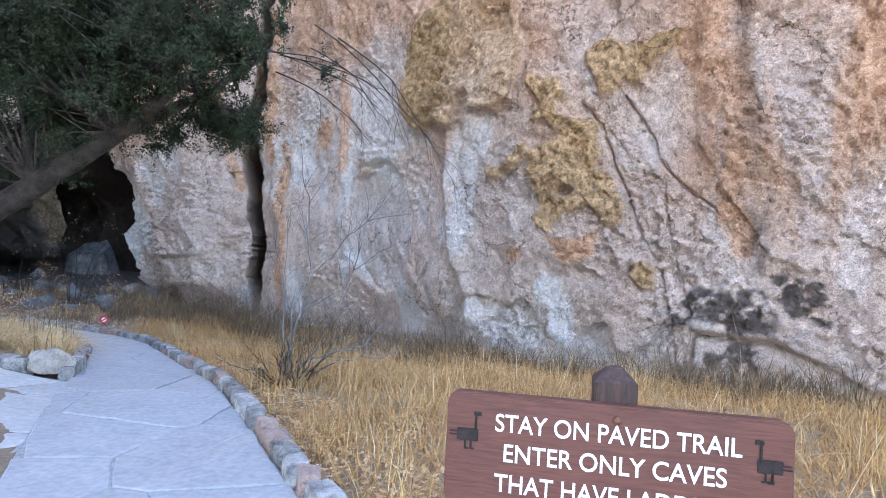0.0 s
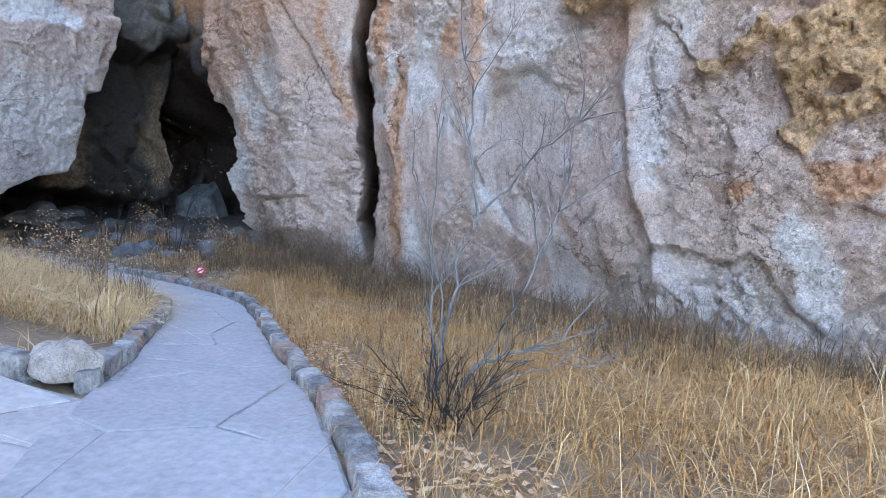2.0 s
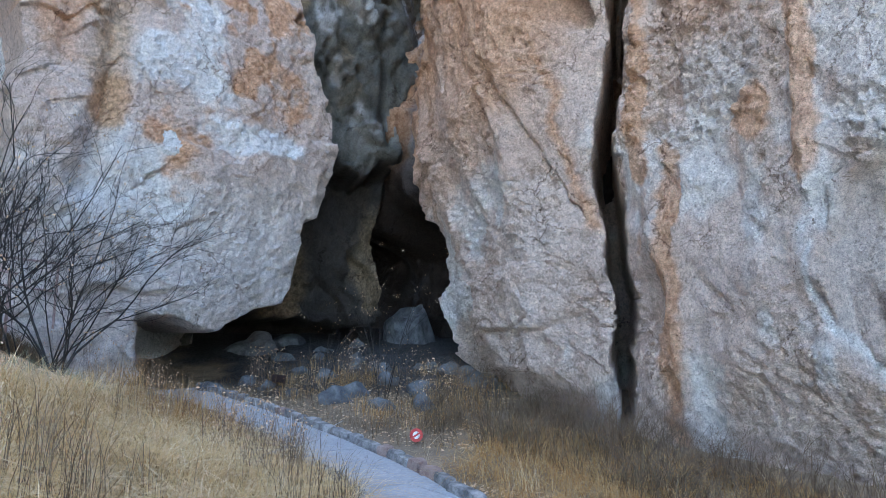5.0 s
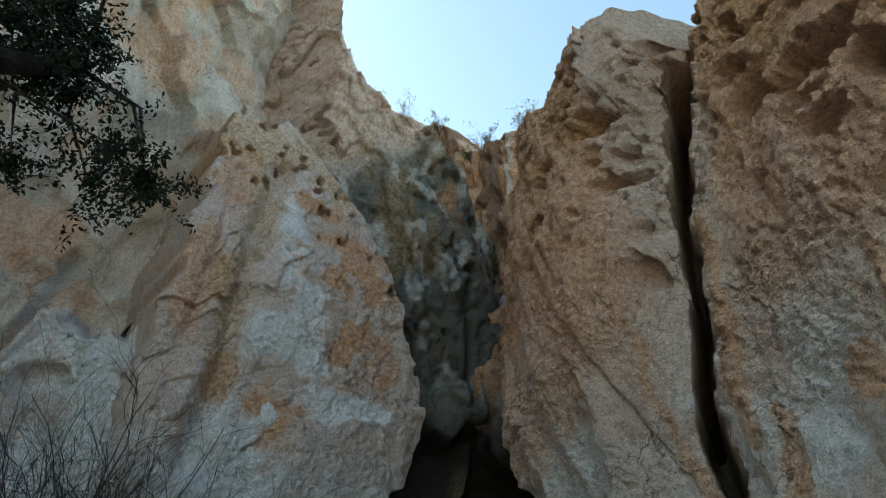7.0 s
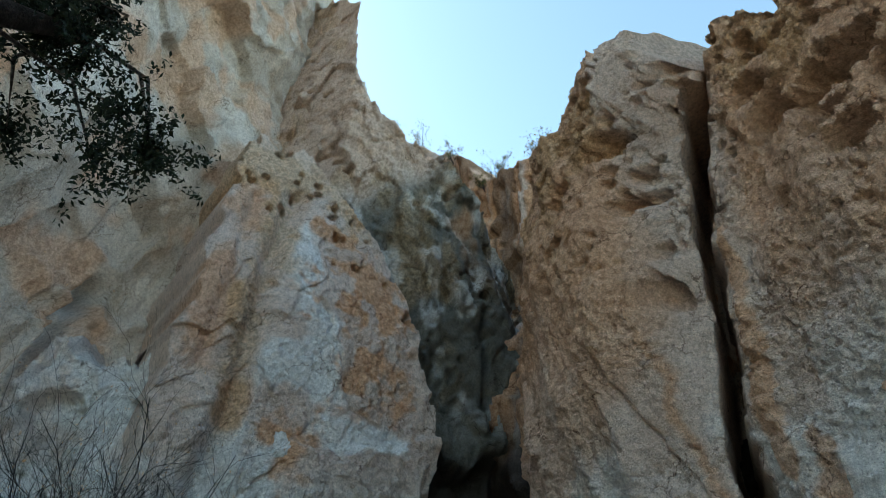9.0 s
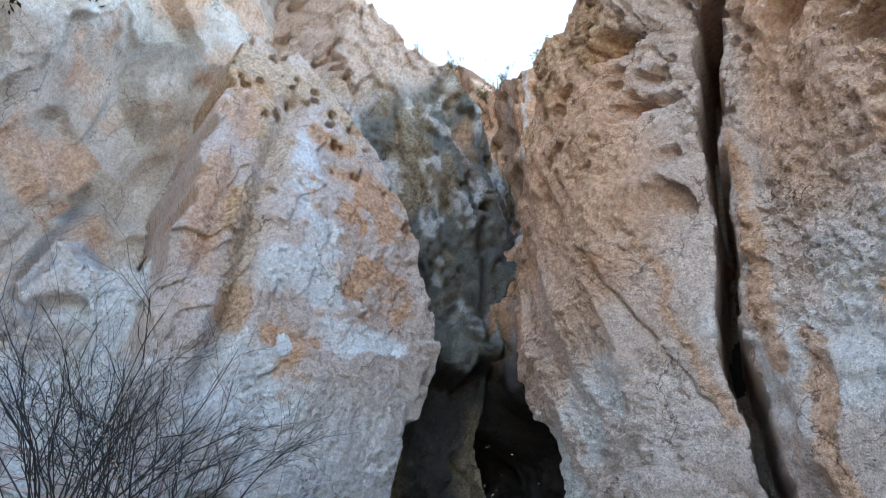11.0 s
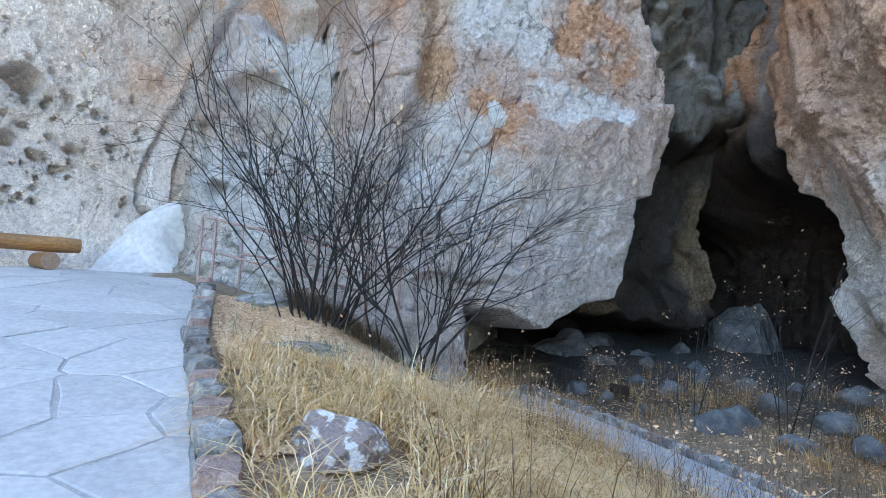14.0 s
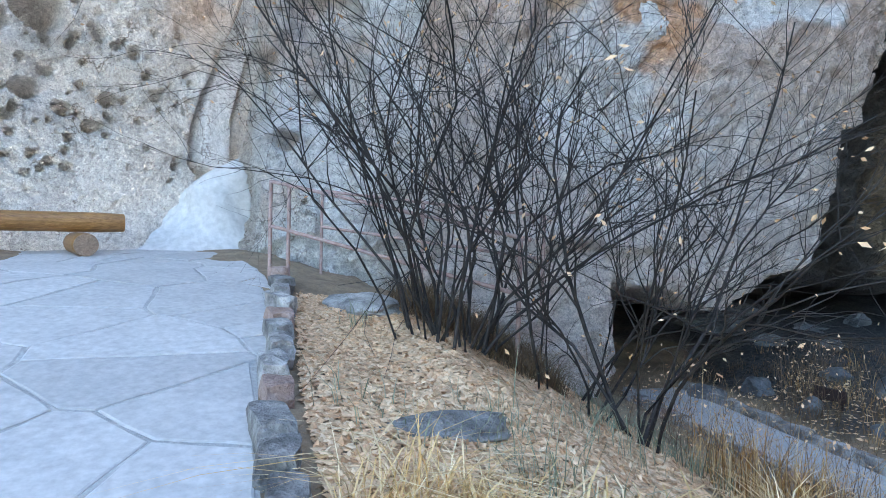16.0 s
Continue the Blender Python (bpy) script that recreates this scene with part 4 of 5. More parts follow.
def board_mesh(w, h, t, r):
    bm = bmesh.new()
    ring = []
    for cx, cz, a0 in ((w / 2 - r, -r, 0), (-w / 2 + r, -r, 90), (-w / 2 + r, -h + r, 180), (w / 2 - r, -h + r, 270)):
        for k in range(6):
            a = radians(a0 + 18 * k)
            ring.append(bm.verts.new((cx + r * math.cos(a), 0, cz + r * math.sin(a))))
    face = bm.faces.new(ring)
    ext = bmesh.ops.extrude_face_region(bm, geom=[face])
    for v in [e for e in ext["geom"] if isinstance(e, bmesh.types.BMVert)]:
        v.co.y += t
    bmesh.ops.recalc_face_normals(bm, faces=bm.faces)
    rims = [e for e in bm.edges if len(e.link_faces) == 2 and e.calc_face_angle() > 1.0]
    bmesh.ops.bevel(bm, geom=rims, offset=0.006, segments=2, affect="EDGES")
    return bm_mesh("board", bm, SIGN_WOOD)


LIFT = Matrix.Translation((0, 0, 1.07))
board = part("board", board_mesh(0.885, 0.315, 0.045, 0.035), sign)
board.matrix_basis = LIFT


def lettering(body, size, x, z, width):
    cu = bpy.data.curves.new("lettering", "FONT")
    cu.body, cu.size, cu.extrude, cu.offset, cu.space_word = body, size, 0.0015, 0.0006, 1.0
    tmp = bpy.data.objects.new("lettering", cu)
    scene.collection.objects.link(tmp)
    me = bpy.data.meshes.new_from_object(tmp.evaluated_get(bpy.context.evaluated_depsgraph_get()))
    bpy.data.objects.remove(tmp)
    xs = [v.co.x for v in me.vertices]
    k = width / (max(xs) - min(xs))
    me.transform(Matrix.Diagonal((k, 1, 1, 1)) @ Matrix.Translation((-min(xs), 0, 0)))
    me.materials.clear()
    me.materials.append(PAINT_WHITE)
    bm = bmesh.new()
    bm.from_mesh(me)
    left = set(bm.verts)
    while left:
        piece, queue = set(), [next(iter(left))]
        while queue:
            v = queue.pop()
            if v not in piece:
                piece.add(v)
                queue += [e.other_vert(v) for e in v.link_edges]
        left -= piece
        order = sorted(piece, key=lambda v: v.index)
        number = {v: i for i, v in enumerate(order)}
        faces = [tuple(number[v] for v in f.verts) for f in bm.faces if f.verts[0] in piece]
        ob = part("letter", mesh_from("letter", [v.co for v in order], faces, PAINT_WHITE), board, "white routed capital letter")
        ob.matrix_basis = Matrix.Translation((x, -0.0025, z)) @ Matrix.Rotation(radians(90), 4, "X")
    bm.free()


lettering("STAY ON PAVED TRAIL", 0.068, -0.306, -0.098, 0.625)
lettering("ENTER ONLY CAVES", 0.068, -0.28, -0.178, 0.565)
lettering("THAT HAVE LADDERS", 0.068, -0.302, -0.26, 0.6)


def bird_mesh(flip):
    """A plain carved bird: rounded body, upright neck, legs and tail bars."""
    bm = bmesh.new()
    shapes = [((0, 0), (0.030, 0.017)), ((0.022, 0.034), (0.0035, 0.028)), ((0.026, 0.058), (0.011, 0.006)), ((-0.006, -0.025), (0.003, 0.014)), ((0.010, -0.025), (0.003, 0.014)),
              ((-0.036, 0.006), (0.014, 0.0022)), ((-0.038, -0.003), (0.014, 0.0022)), ((0.014, -0.038), (0.007, 0.0025)), ((-0.002, -0.038), (0.007, 0.0025))]
    for (cx, cz), (rx, rz) in shapes:
        q = bmesh.ops.create_cube(bm, size=1)["verts"]
        for v in q:
            v.co = Vector(((v.co.x * 2 * rx + cx) * flip, v.co.y * 0.003, v.co.z * 2 * rz + cz))
    bmesh.ops.bevel(bm, geom=bm.edges[:], offset=0.004, segments=2, affect="EDGES", clamp_overlap=True)
    return bm_mesh("bird_figure", bm, CARVED)


for bx, fl in ((-0.382, 1), (0.385, -1)):
    b = part("bird_figure", bird_mesh(fl), board, "black carved outline of a bird")
    b.matrix_basis = Matrix.Translation((bx, -0.002, -0.115))
bm = bmesh.new()
bmesh.ops.create_uvsphere(bm, u_segments=12, v_segments=8, radius=0.012)
bolt = part("bolt", bm_mesh("bolt", bm, BOLT, True), board, "rusty round bolt head")
bolt.matrix_basis = Matrix.Translation((0.012, -0.002, -0.038)) @ Matrix.Diagonal((1, 0.6, 1, 1))


def post_mesh():
    bm = bmesh.new()
    bmesh.ops.create_cube(bm, size=1)
    for v in bm.verts:
        v.co = Vector((v.co.x * 0.115, v.co.y * 0.115, v.co.z * 1.4 + 0.42))
    top = [f for f in bm.faces if f.normal.z > 0.9]
    ext = bmesh.ops.extrude_face_region(bm, geom=top)
    for v in [e for e in ext["geom"] if isinstance(e, bmesh.types.BMVert)]:
        v.co.z += 0.04
        v.co.x *= 0.3
        v.co.y *= 0.3
    bmesh.ops.bevel(bm, geom=bm.edges[:], offset=0.006, segments=2, affect="EDGES")
    return bm_mesh("post", bm, POST_WOOD)


part("post", post_mesh(), sign, "dark square post with a pyramid cap").matrix_basis = Matrix.Translation((0.012, 0.105, 0.0))

# ---- rail, log bench, white mound ----


def rail_thing(a, b, za, zb, posts, label):
    ob = thing("handrail", (a[0], a[1], za), label, "railing", "rails beside the steps")
    run = Vector((b[0] - a[0], b[1] - a[1], zb - za))
    for f in posts:
        p = run * f
        part("post", tubes("post", [([(p.x, p.y, p.z - 0.1), (p.x, p.y, p.z + 1.05)], 0.022)], RAIL_PAINT, 8), ob)
    for h in (1.04, 0.55):
        part("rail", tubes("rail", [([(run.x * f, run.y * f, run.z * f + h) for f in (0, 0.33, 0.66, 1)], 0.02)], RAIL_PAINT, 8), ob)
    return ob


rail_thing((-15.35, 8.5), (-12.7, 10.0), 1.5, 0.95, (0.0, 0.09, 0.97), "pinkish weathered pipe handrail beside the plaza edge")
rail_thing((-16.5, 9.5), (-13.9, 11.2), 1.5, 1.2, (0.0, 0.5, 1.0), "pinkish weathered pipe handrail beside the far step")

bench = thing("log_bench", (-17.9, 5.9, 1.6), "varnished log bench resting on short cross logs", "bench")


def log_mesh(p, q, r, mat, seed):
    p, q = Vector(p), Vector(q)
    n, sides = 14, 18
    vs, fs, idx = [], [], []
    d = (q - p).normalized()
    a = d.cross(Vector((0, 0, 1))).normalized()
    b = d.cross(a)
    for i in range(n):
        c = p.lerp(q, i / (n - 1))
        rr = r * (1 + 0.05 * noise.noise(c * 1.3 + Vector((seed, 0, 0)))) * (0.93 if i in (0, n - 1) else 1)
        for k in range(sides):
            t = 2 * math.pi * k / sides
            vs.append(c + (a * math.cos(t) + b * math.sin(t)) * rr)
    for i in range(n - 1):
        for k in range(sides):
            fs.append((i * sides + k, i * sides + (k + 1) % sides, (i + 1) * sides + (k + 1) % sides, (i + 1) * sides + k))
            idx.append(0)
    fs += [tuple(range(sides))[::-1], tuple((n - 1) * sides + k for k in range(sides))]
    return mesh_from("log", vs, fs, [mat, LOG_END], False, idx + [1, 1])


part("seat_log", log_mesh((-0.25, 1.3, 0.43), (0.35, -2.6, 0.43), 0.135, LOG_WOOD, 1), bench)
part("support_log", log_mesh((-0.55, 0.72, 0.14), (0.32, 0.86, 0.14), 0.15, LOG_WOOD, 2), bench, "short cross log with a sawn end")
part("support_log", log_mesh((-0.35, -2.1, 0.14), (0.6, -1.95, 0.14), 0.15, LOG_WOOD, 3), bench, "short cross log with a sawn end")


def mound_mesh():
    nz, na = 60, 90
    t, h = np.meshgrid(np.linspace(0, 2 * np.pi, na), np.linspace(0, 1, nz))
    r = 0.5 * np.sqrt(np.clip(1.001 - h ** 5, 0, 1)) + 0.85 * (1 - h) ** 6 + 0.10 * fbm(np.cos(t) * 2 + 4, h * 3 + np.sin(t), 201, 3) * (1 - h ** 4)
    lean = 0.35 * h
    x, y = r * np.cos(t) * 0.8 + lean * 0.3, r * np.sin(t) * 1.15 + lean * 0.7 - 0.45 * (1 - h)
    z = 1.5 * h ** 0.85 + 0.22 * h ** 4 * np.sin(t) * r / 0.44 + 0.05 * fbm(np.cos(t) * 3, np.sin(t) * 3, 202)
    return x, y, z


mx, my, mz = mound_mesh()
mound = grid_mesh("rock_mound", mx, my, mz, CHALK)
mound.matrix_basis = Matrix.Translation((-19.7, 8.85, 1.5)) @ Matrix.Diagonal((1.1, 1.1, 1.15, 1))
tagged(mound, "smooth white tuff mound at the foot of a chute", "rock")

# ---- boulders ----
for place, size, seed, flat, label, mat, turn in (((-14.3, 23.7, -0.2), (1.35, 1.1, 2.45), 5, 0.05, "large grey boulder standing in the cave mouth", BOULDER, 20), ((-16.7, 18.5, -0.3), (1.0, 0.75, 0.95), 7, 0.05, "low block of grey rock under the overhang", BOULDER, 50),
                                            ((-15.3, 20.3, -0.25), (0.6, 0.5, 0.55), 8, 0.05, "small grey rock beside the cave mouth", BOULDER, 10), ((-15.0, 21.3, -0.25), (0.45, 0.4, 0.75), 9, 0.05, "small grey rock beside the cave mouth", BOULDER, 70),
                                            ((-13.2, 20.4, -0.25), (0.5, 0.5, 0.35), 10, 0.05, "small grey rock beside the cave mouth", BOULDER, 130), ((-17.0, 20.6, -0.3), (1.3, 1.0, 0.8), 12, 0.05, "low block of grey rock under the overhang", BOULDER, 100),
                                            ((-8.92, 7.57, g(-8.92, 7.57) + 0.04), (0.31, 0.22, 0.19), 27, 0.3, "rough stone with white lichen lying in dry grass", LICHEN_STONE, 25), ((-4.12, 6.2, 0.1), (0.22, 0.21, 0.27), 22, 0.2, "rounded pale stone at the trail corner", STONE_PALE, 0),
                                            ((-11.6, 8.45, g(-11.6, 8.45) - 0.02), (0.6, 0.25, 0.10), 23, 0.5, "flat grey stone among fallen leaves", STONE_GREY, 85), ((-14.0, 9.0, g(-14.0, 9.0)), (0.5, 0.35, 0.14), 24, 0.3, "flat grey stone among fallen leaves", STONE_GREY, 30)):
    ob = new("boulder" if size[0] > 0.4 else "stone", rock_mesh("boulder", size, seed, mat, 4, 0.3, flat))
    ob.matrix_basis = Matrix.Translation(place) @ Matrix.Rotation(radians(turn), 4, "Z")
    tagged(ob, label, "rock")

# ---- rubble before the cave ----
rng = random.Random(77)
RUBBLE = [rock_mesh("rubble_stone", (0.22, 0.17, 0.15), 60 + k, BOULDER, 3, 0.4, 0.4) for k in range(5)]
for k in range(32):
    x, y = rng.uniform(-15.5, -8.0), rng.uniform(14.9, 19.5)
    if wall_side(x, y) < -2.5:
        continue
    ob = new("rubble_stone", rng.choice(RUBBLE))
    ob.matrix_basis = Matrix.Translation((x, y, g(x, y) + 0.02)) @ Matrix.Rotation(rng.uniform(0, 6.28), 4, "Z") @ Matrix.Scale(rng.uniform(0.5, 1.9), 4)
    tagged(ob, "angular grey rubble stone on the cave floor", "rock", "rubble before the cave")

# ---- shrubs ----


def sprig(rng, start, direction, length, radius, depth, lines, tips, droop=0.0, kids=4, wander=0.18):
    """Grow one stem with side twigs."""
    n = 7
    pts, d, p = [np.array(start, float)], np.array(direction, float), np.array(start, float)
    d /= np.linalg.norm(d)
    for i in range(n):
        d = d + rng.normal(0, wander, 3) / n * 2.2
        d[2] -= droop / n
        d /= np.linalg.norm(d)
        p = p + d * length / n
        pts.append(p.copy())
    lines.append((pts, np.linspace(radius, radius * 0.35, n + 1)))
    tips.append(pts[-1])
    if depth <= 0:
        return
    for k in range(kids):
        f = rng.uniform(0.25, 0.98)
        i = min(int(f * n), n - 1)
        q = pts[i] + (pts[i + 1] - pts[i]) * (f * n - i)
        dd = pts[i + 1] - pts[i]
        dd /= np.linalg.norm(dd)
        side = rng.normal(0, 1, 3)
        side[2] *= 0.5
        side /= np.linalg.norm(side)
        sprig(rng, q, dd + side * rng.uniform(0.45, 0.95) + (0, 0, 0.15), length * rng.uniform(0.3, 0.55), radius * (1 - 0.65 * f) * 0.65, depth - 1, lines, tips, droop, max(2, kids - 1), wander)


def leaf_cards(name, places, size, mat, rng, lift=0.0, thin=0.45, drape=False):
    """Small folded leaves: two triangles pairs each, at random turns."""
    n = len(places)
    a = rng.normal(0, 1, (n, 3))
    a[:, 2] *= 1 - lift
    a /= np.linalg.norm(a, axis=1)[:, None]
    b = np.cross(a, rng.normal(0, 1, (n, 3)) * (1 - lift) + np.array([0, 0, lift * 3]))
    b /= np.linalg.norm(b, axis=1)[:, None] + 1e-9
    c = np.cross(a, b)
    s = (size * rng.uniform(0.6, 1.3, n))[:, None]
    p = np.asarray(places)
    v = np.stack([p - a * s * 0.5, p + b * s * thin * 0.5 + c * s * 0.07, p + a * s * 0.5, p - b * s * thin * 0.5 + c * s * 0.07], 1).reshape(-1, 3)
    if drape:
        v[:, 2] += ground_z(v[:, 0], v[:, 1]) - np.repeat(ground_z(p[:, 0], p[:, 1]), 4)
    i = np.arange(n)[:, None] * 4
    return array_mesh(name, v, np.concatenate([i + np.array([[0, 1, 2]]), i + np.array([[0, 2, 3]])]), mat)


def shrub(name, x, y, stems, height, spread, radius, mat, seed, label, depth=2, kids=4, leaves=0, lean=(0, 0), base=0.15, wander=0.18):
    rng = np.random.default_rng(seed)
    ob = thing(name, (x, y, g(x, y) - 0.03), label, "shrub")
    tips = []
    for k in range(stems):
        a = rng.uniform(0, 2 * math.pi)
        tilt = spread * math.sqrt(rng.uniform(0, 1))
        lines = []
        d = (math.cos(a) * tilt + lean[0], math.sin(a) * tilt + lean[1], 1.0)
        sprig(rng, (math.cos(a) * base * rng.uniform(0, 1), math.sin(a) * base * rng.uniform(0, 1), 0), d, height * rng.uniform(0.65, 1.05), radius * rng.uniform(0.6, 1.1), depth, lines, tips, 0.0, kids, wander)
        if name == "sapling":
            st = part("stem", tubes("stem", lines[:1], mat, 7), ob)
            for l in lines[1:]:
                part("twig", tubes("twig", [l], mat, 5), st)
        else:
            part("stem", tubes("stem", lines, mat, 5 if radius > 0.012 else 4), ob)
    if leaves:
        pick = np.array(tips)[rng.integers(0, len(tips), leaves)] + rng.normal(0, 0.04, (leaves, 3))
        part("dead_leaves", leaf_cards("dead_leaves", pick, 0.045, LEAF, rng), ob, "few pale withered leaves")
    return ob


shrub("willow_shrub", -13.0, 9.4, 34, 3.7, 0.34, 0.015, TWIG_DARK, 301, "large leafless dark-stemmed shrub on the leaf-covered slope", 2, 7, 480, (0.06, 0.06), 0.48, 0.7)
shrub("willow_shrub", -11.55, 10.1, 7, 3.2, 0.3, 0.018, TWIG_DARK, 302, "leafless dark-stemmed shrub with pale withered leaves", 2, 9, 220, (0.1, 0.1), 0.14, 0.5)
shrub("willow_shrub", -12.5, 10.3, 9, 2.7, 0.6, 0.014, TWIG_DARK, 303, "leafless low shrub beside a larger one", 2, 8, 160, (0.15, 0.1), 0.5, 0.5)


def sapling(x, y, seed):
    """A clump of thin forked stems: each is a line of (sideways, height) with twigs along it."""
    rng = np.random.default_rng(seed)
    ob = thing("sapling", (x, y, g(x, y) - 0.03), "bare grey sapling with smooth forked stems in dry grass", "shrub")
    stems = [([(-0.05, 0), (-0.05, 0.5), (-0.08, 1.1), (-0.04, 1.9)], 0.016, 7), ([(0, 0), (0.06, 0.6), (0.12, 1.08), (0.22, 1.28)], 0.024, 3), ([(0.22, 1.28), (0.16, 1.6), (0.15, 1.95), (0.1, 2.35)], 0.016, 8),
             ([(0.22, 1.28), (0.45, 1.48), (0.6, 1.75), (0.88, 1.95)], 0.015, 9), ([(0.1, 0.0), (0.27, 0.28), (0.6, 0.38), (0.9, 0.45), (1.2, 0.75)], 0.019, 9), ([(0.05, 0), (0.33, 0.5), (0.5, 0.85), (0.63, 1.2), (0.74, 1.65)], 0.018, 9),
             ([(-0.02, 0), (0.02, 0.7), (-0.1, 1.2), (-0.22, 1.7)], 0.013, 7), ([(0.08, 0), (0.5, 0.25), (0.85, 0.3), (1.3, 0.34)], 0.012, 7)]
    for pts, radius, twigs in stems:
        deep = rng.normal(0, 0.12, len(pts)).cumsum() * (0 if radius == 0.024 else 1)
        p = np.array([(a * 0.975 - 0.22 * d, a * 0.22 + 0.975 * d, h) for (a, h), d in zip(pts, deep)])
        f = np.linspace(0, len(p) - 1, 13)
        line = np.column_stack([np.interp(f, np.arange(len(p)), p[:, k]) for k in range(3)]) + rng.normal(0, 0.012, (13, 3)) * (np.arange(13) > 0)[:, None]
        st = part("stem", tubes("stem", [(line, np.linspace(radius * 0.65, radius * 0.25, 13))], TWIG_GREY, 7), ob)
        for _ in range(twigs):
            i = rng.integers(4, 12)
            lines = []
            way = line[i] - line[i - 1]
            way = way / np.linalg.norm(way) + rng.normal(0, 0.55, 3) * (1, 1, 0.6) + (0, 0, 0.25)
            sprig(rng, line[i], way, rng.uniform(0.25, 0.6), radius * 0.3, 2, lines, [], 0.0, 3, 0.35)
            part("twig", tubes("twig", lines, TWIG_GREY, 4), st)
    return ob


sapling(-1.72, 6.62, 304)
shrub("low_bush", -1.55, 6.25, 28, 0.55, 0.9, 0.007, TWIG_DARK, 309, "low dark twiggy bush at the foot of the sapling", 2, 6, 0, (0.1, -0.1), 0.25, 0.4)
shrub("seed_stalks", -9.9, 15.6, 7, 2.6, 0.24, 0.012, TWIG_DARK, 306, "tall dark stalks with pale seed heads near the cave", 1, 5, 90, (0, 0), 0.3)
rng = np.random.default_rng(330)
kinds = [shrub("dead_bush", -5.2 + 0.5 * k, 14.3 - 0.5 * k, 12, 1.0, 0.75, 0.006, DEAD_STEM, 331 + k, "brown leafless twiggy bush at the foot of the cliff", 2, 6, 0, (0, 0), 0.3, 0.35) for k in range(3)]
for k in range(30):
    u = 0.3 + 10.5 * k / 30 + rng.uniform(-0.3, 0.3) if k < 22 else rng.uniform(-4.5, 0)
    o = rng.uniform(0.35, 1.5)
    x, y = -5.3 + 0.803 * u - 0.596 * o, 15.9 - 0.596 * u - 0.803 * o
    copy_thing(kinds[k % 3], Matrix.Translation((x, y, g(x, y) - 0.03)) @ Matrix.Rotation(rng.uniform(0, 6.28), 4, "Z") @ Matrix.Scale(rng.uniform(0.5, 1.0), 4))
stalk = shrub("dry_stalks", -8.2, 11.2, 8, 0.95, 0.3, 0.004, DEAD_STEM, 341, "dry brown weed stalks with small seed heads", 1, 5, 40, (0, 0), 0.25, 0.2)
for k in range(26):
    f = rng.uniform(0, 1)
    x, y = -5.9 - 7.5 * f + rng.uniform(-0.3, 0.3), 10.3 + 2.4 * f - rng.uniform(0.2, 1.8)
    copy_thing(stalk, Matrix.Translation((x, y, g(x, y) - 0.03)) @ Matrix.Rotation(rng.uniform(0, 6.28), 4, "Z") @ Matrix.Scale(rng.uniform(0.6, 1.1), 4))
for k in range(14):
    x, y = rng.uniform(-13.5, -8), rng.uniform(14.6, 17)
    copy_thing(stalk, Matrix.Translation((x, y, g(x, y) - 0.03)) @ Matrix.Rotation(rng.uniform(0, 6.28), 4, "Z") @ Matrix.Scale(rng.uniform(0.7, 1.3), 4))
shrub("seed_stalks", -11.0, 15.0, 4, 2.0, 0.3, 0.010, TWIG_DARK, 307, "tall dark stalks with pale seed heads near the cave", 1, 5, 50, (0, 0), 0.25)

branch = thing("fallen_branch", (BRANCH_X, BRANCH_Y, g(BRANCH_X, BRANCH_Y) + 0.03), "pale bare fallen branch lying on dry grass", "branch")
rng = np.random.default_rng(350)
lines = []
sprig(rng, (0, 0, 0), (0.1, 0.9, 0.22), 1.5, 0.02, 1, lines, [], 0.1, 4, 0.25)
part("limb", tubes("limb", lines[:1], PALE_BARK, 7), branch)
for l in lines[1:]:
    part("twig", tubes("twig", [l], PALE_BARK, 5), branch)

# ---- juniper ----
jun = thing("juniper_tree", (-4.9, 3.7, 0.05), "old leaning juniper with shreddy bark and dark scale foliage", "tree")
rng = np.random.default_rng(401)
limbs = [([(0, 0, -0.1), (0.5, 0.1, 0.55), (1.2, 0.25, 1.15), (2.0, 0.35, 1.75), (2.6, 0.3, 2.15), (3.0, 0.3, 2.5), (3.3, 0.4, 2.75)], [0.18, 0.13, 0.10, 0.08, 0.06, 0.03, 0.008]),
         ([(-0.1, 0.1, -0.1), (0.2, 0.3, 0.9), (0.45, 0.5, 1.8), (0.5, 0.9, 2.6), (0.4, 1.3, 3.5), (0.2, 1.5, 4.4)], [0.17, 0.14, 0.12, 0.10, 0.07, 0.03]),
         ([(0.45, 0.5, 1.8), (1.2, 0.8, 2.5), (1.9, 1.0, 3.1), (2.6, 1.2, 3.9)], [0.09, 0.07, 0.05, 0.02]),
         ([(0.5, 0.9, 2.6), (0.2, 1.7, 3.1), (-0.1, 2.0, 3.5)], [0.06, 0.045, 0.02]),
         ([(2.6, 0.3, 2.15), (2.9, 0.9, 2.6), (3.2, 1.4, 3.1)], [0.05, 0.035, 0.015])]
part("trunk", tubes("trunk", limbs[:1], JUNIPER_BARK, 12), jun, "grey shreddy leaning trunk")
for l in limbs[1:]:
    part("limb", tubes("limb", [l], JUNIPER_BARK, 10), jun)
twigs, clumps = [], []
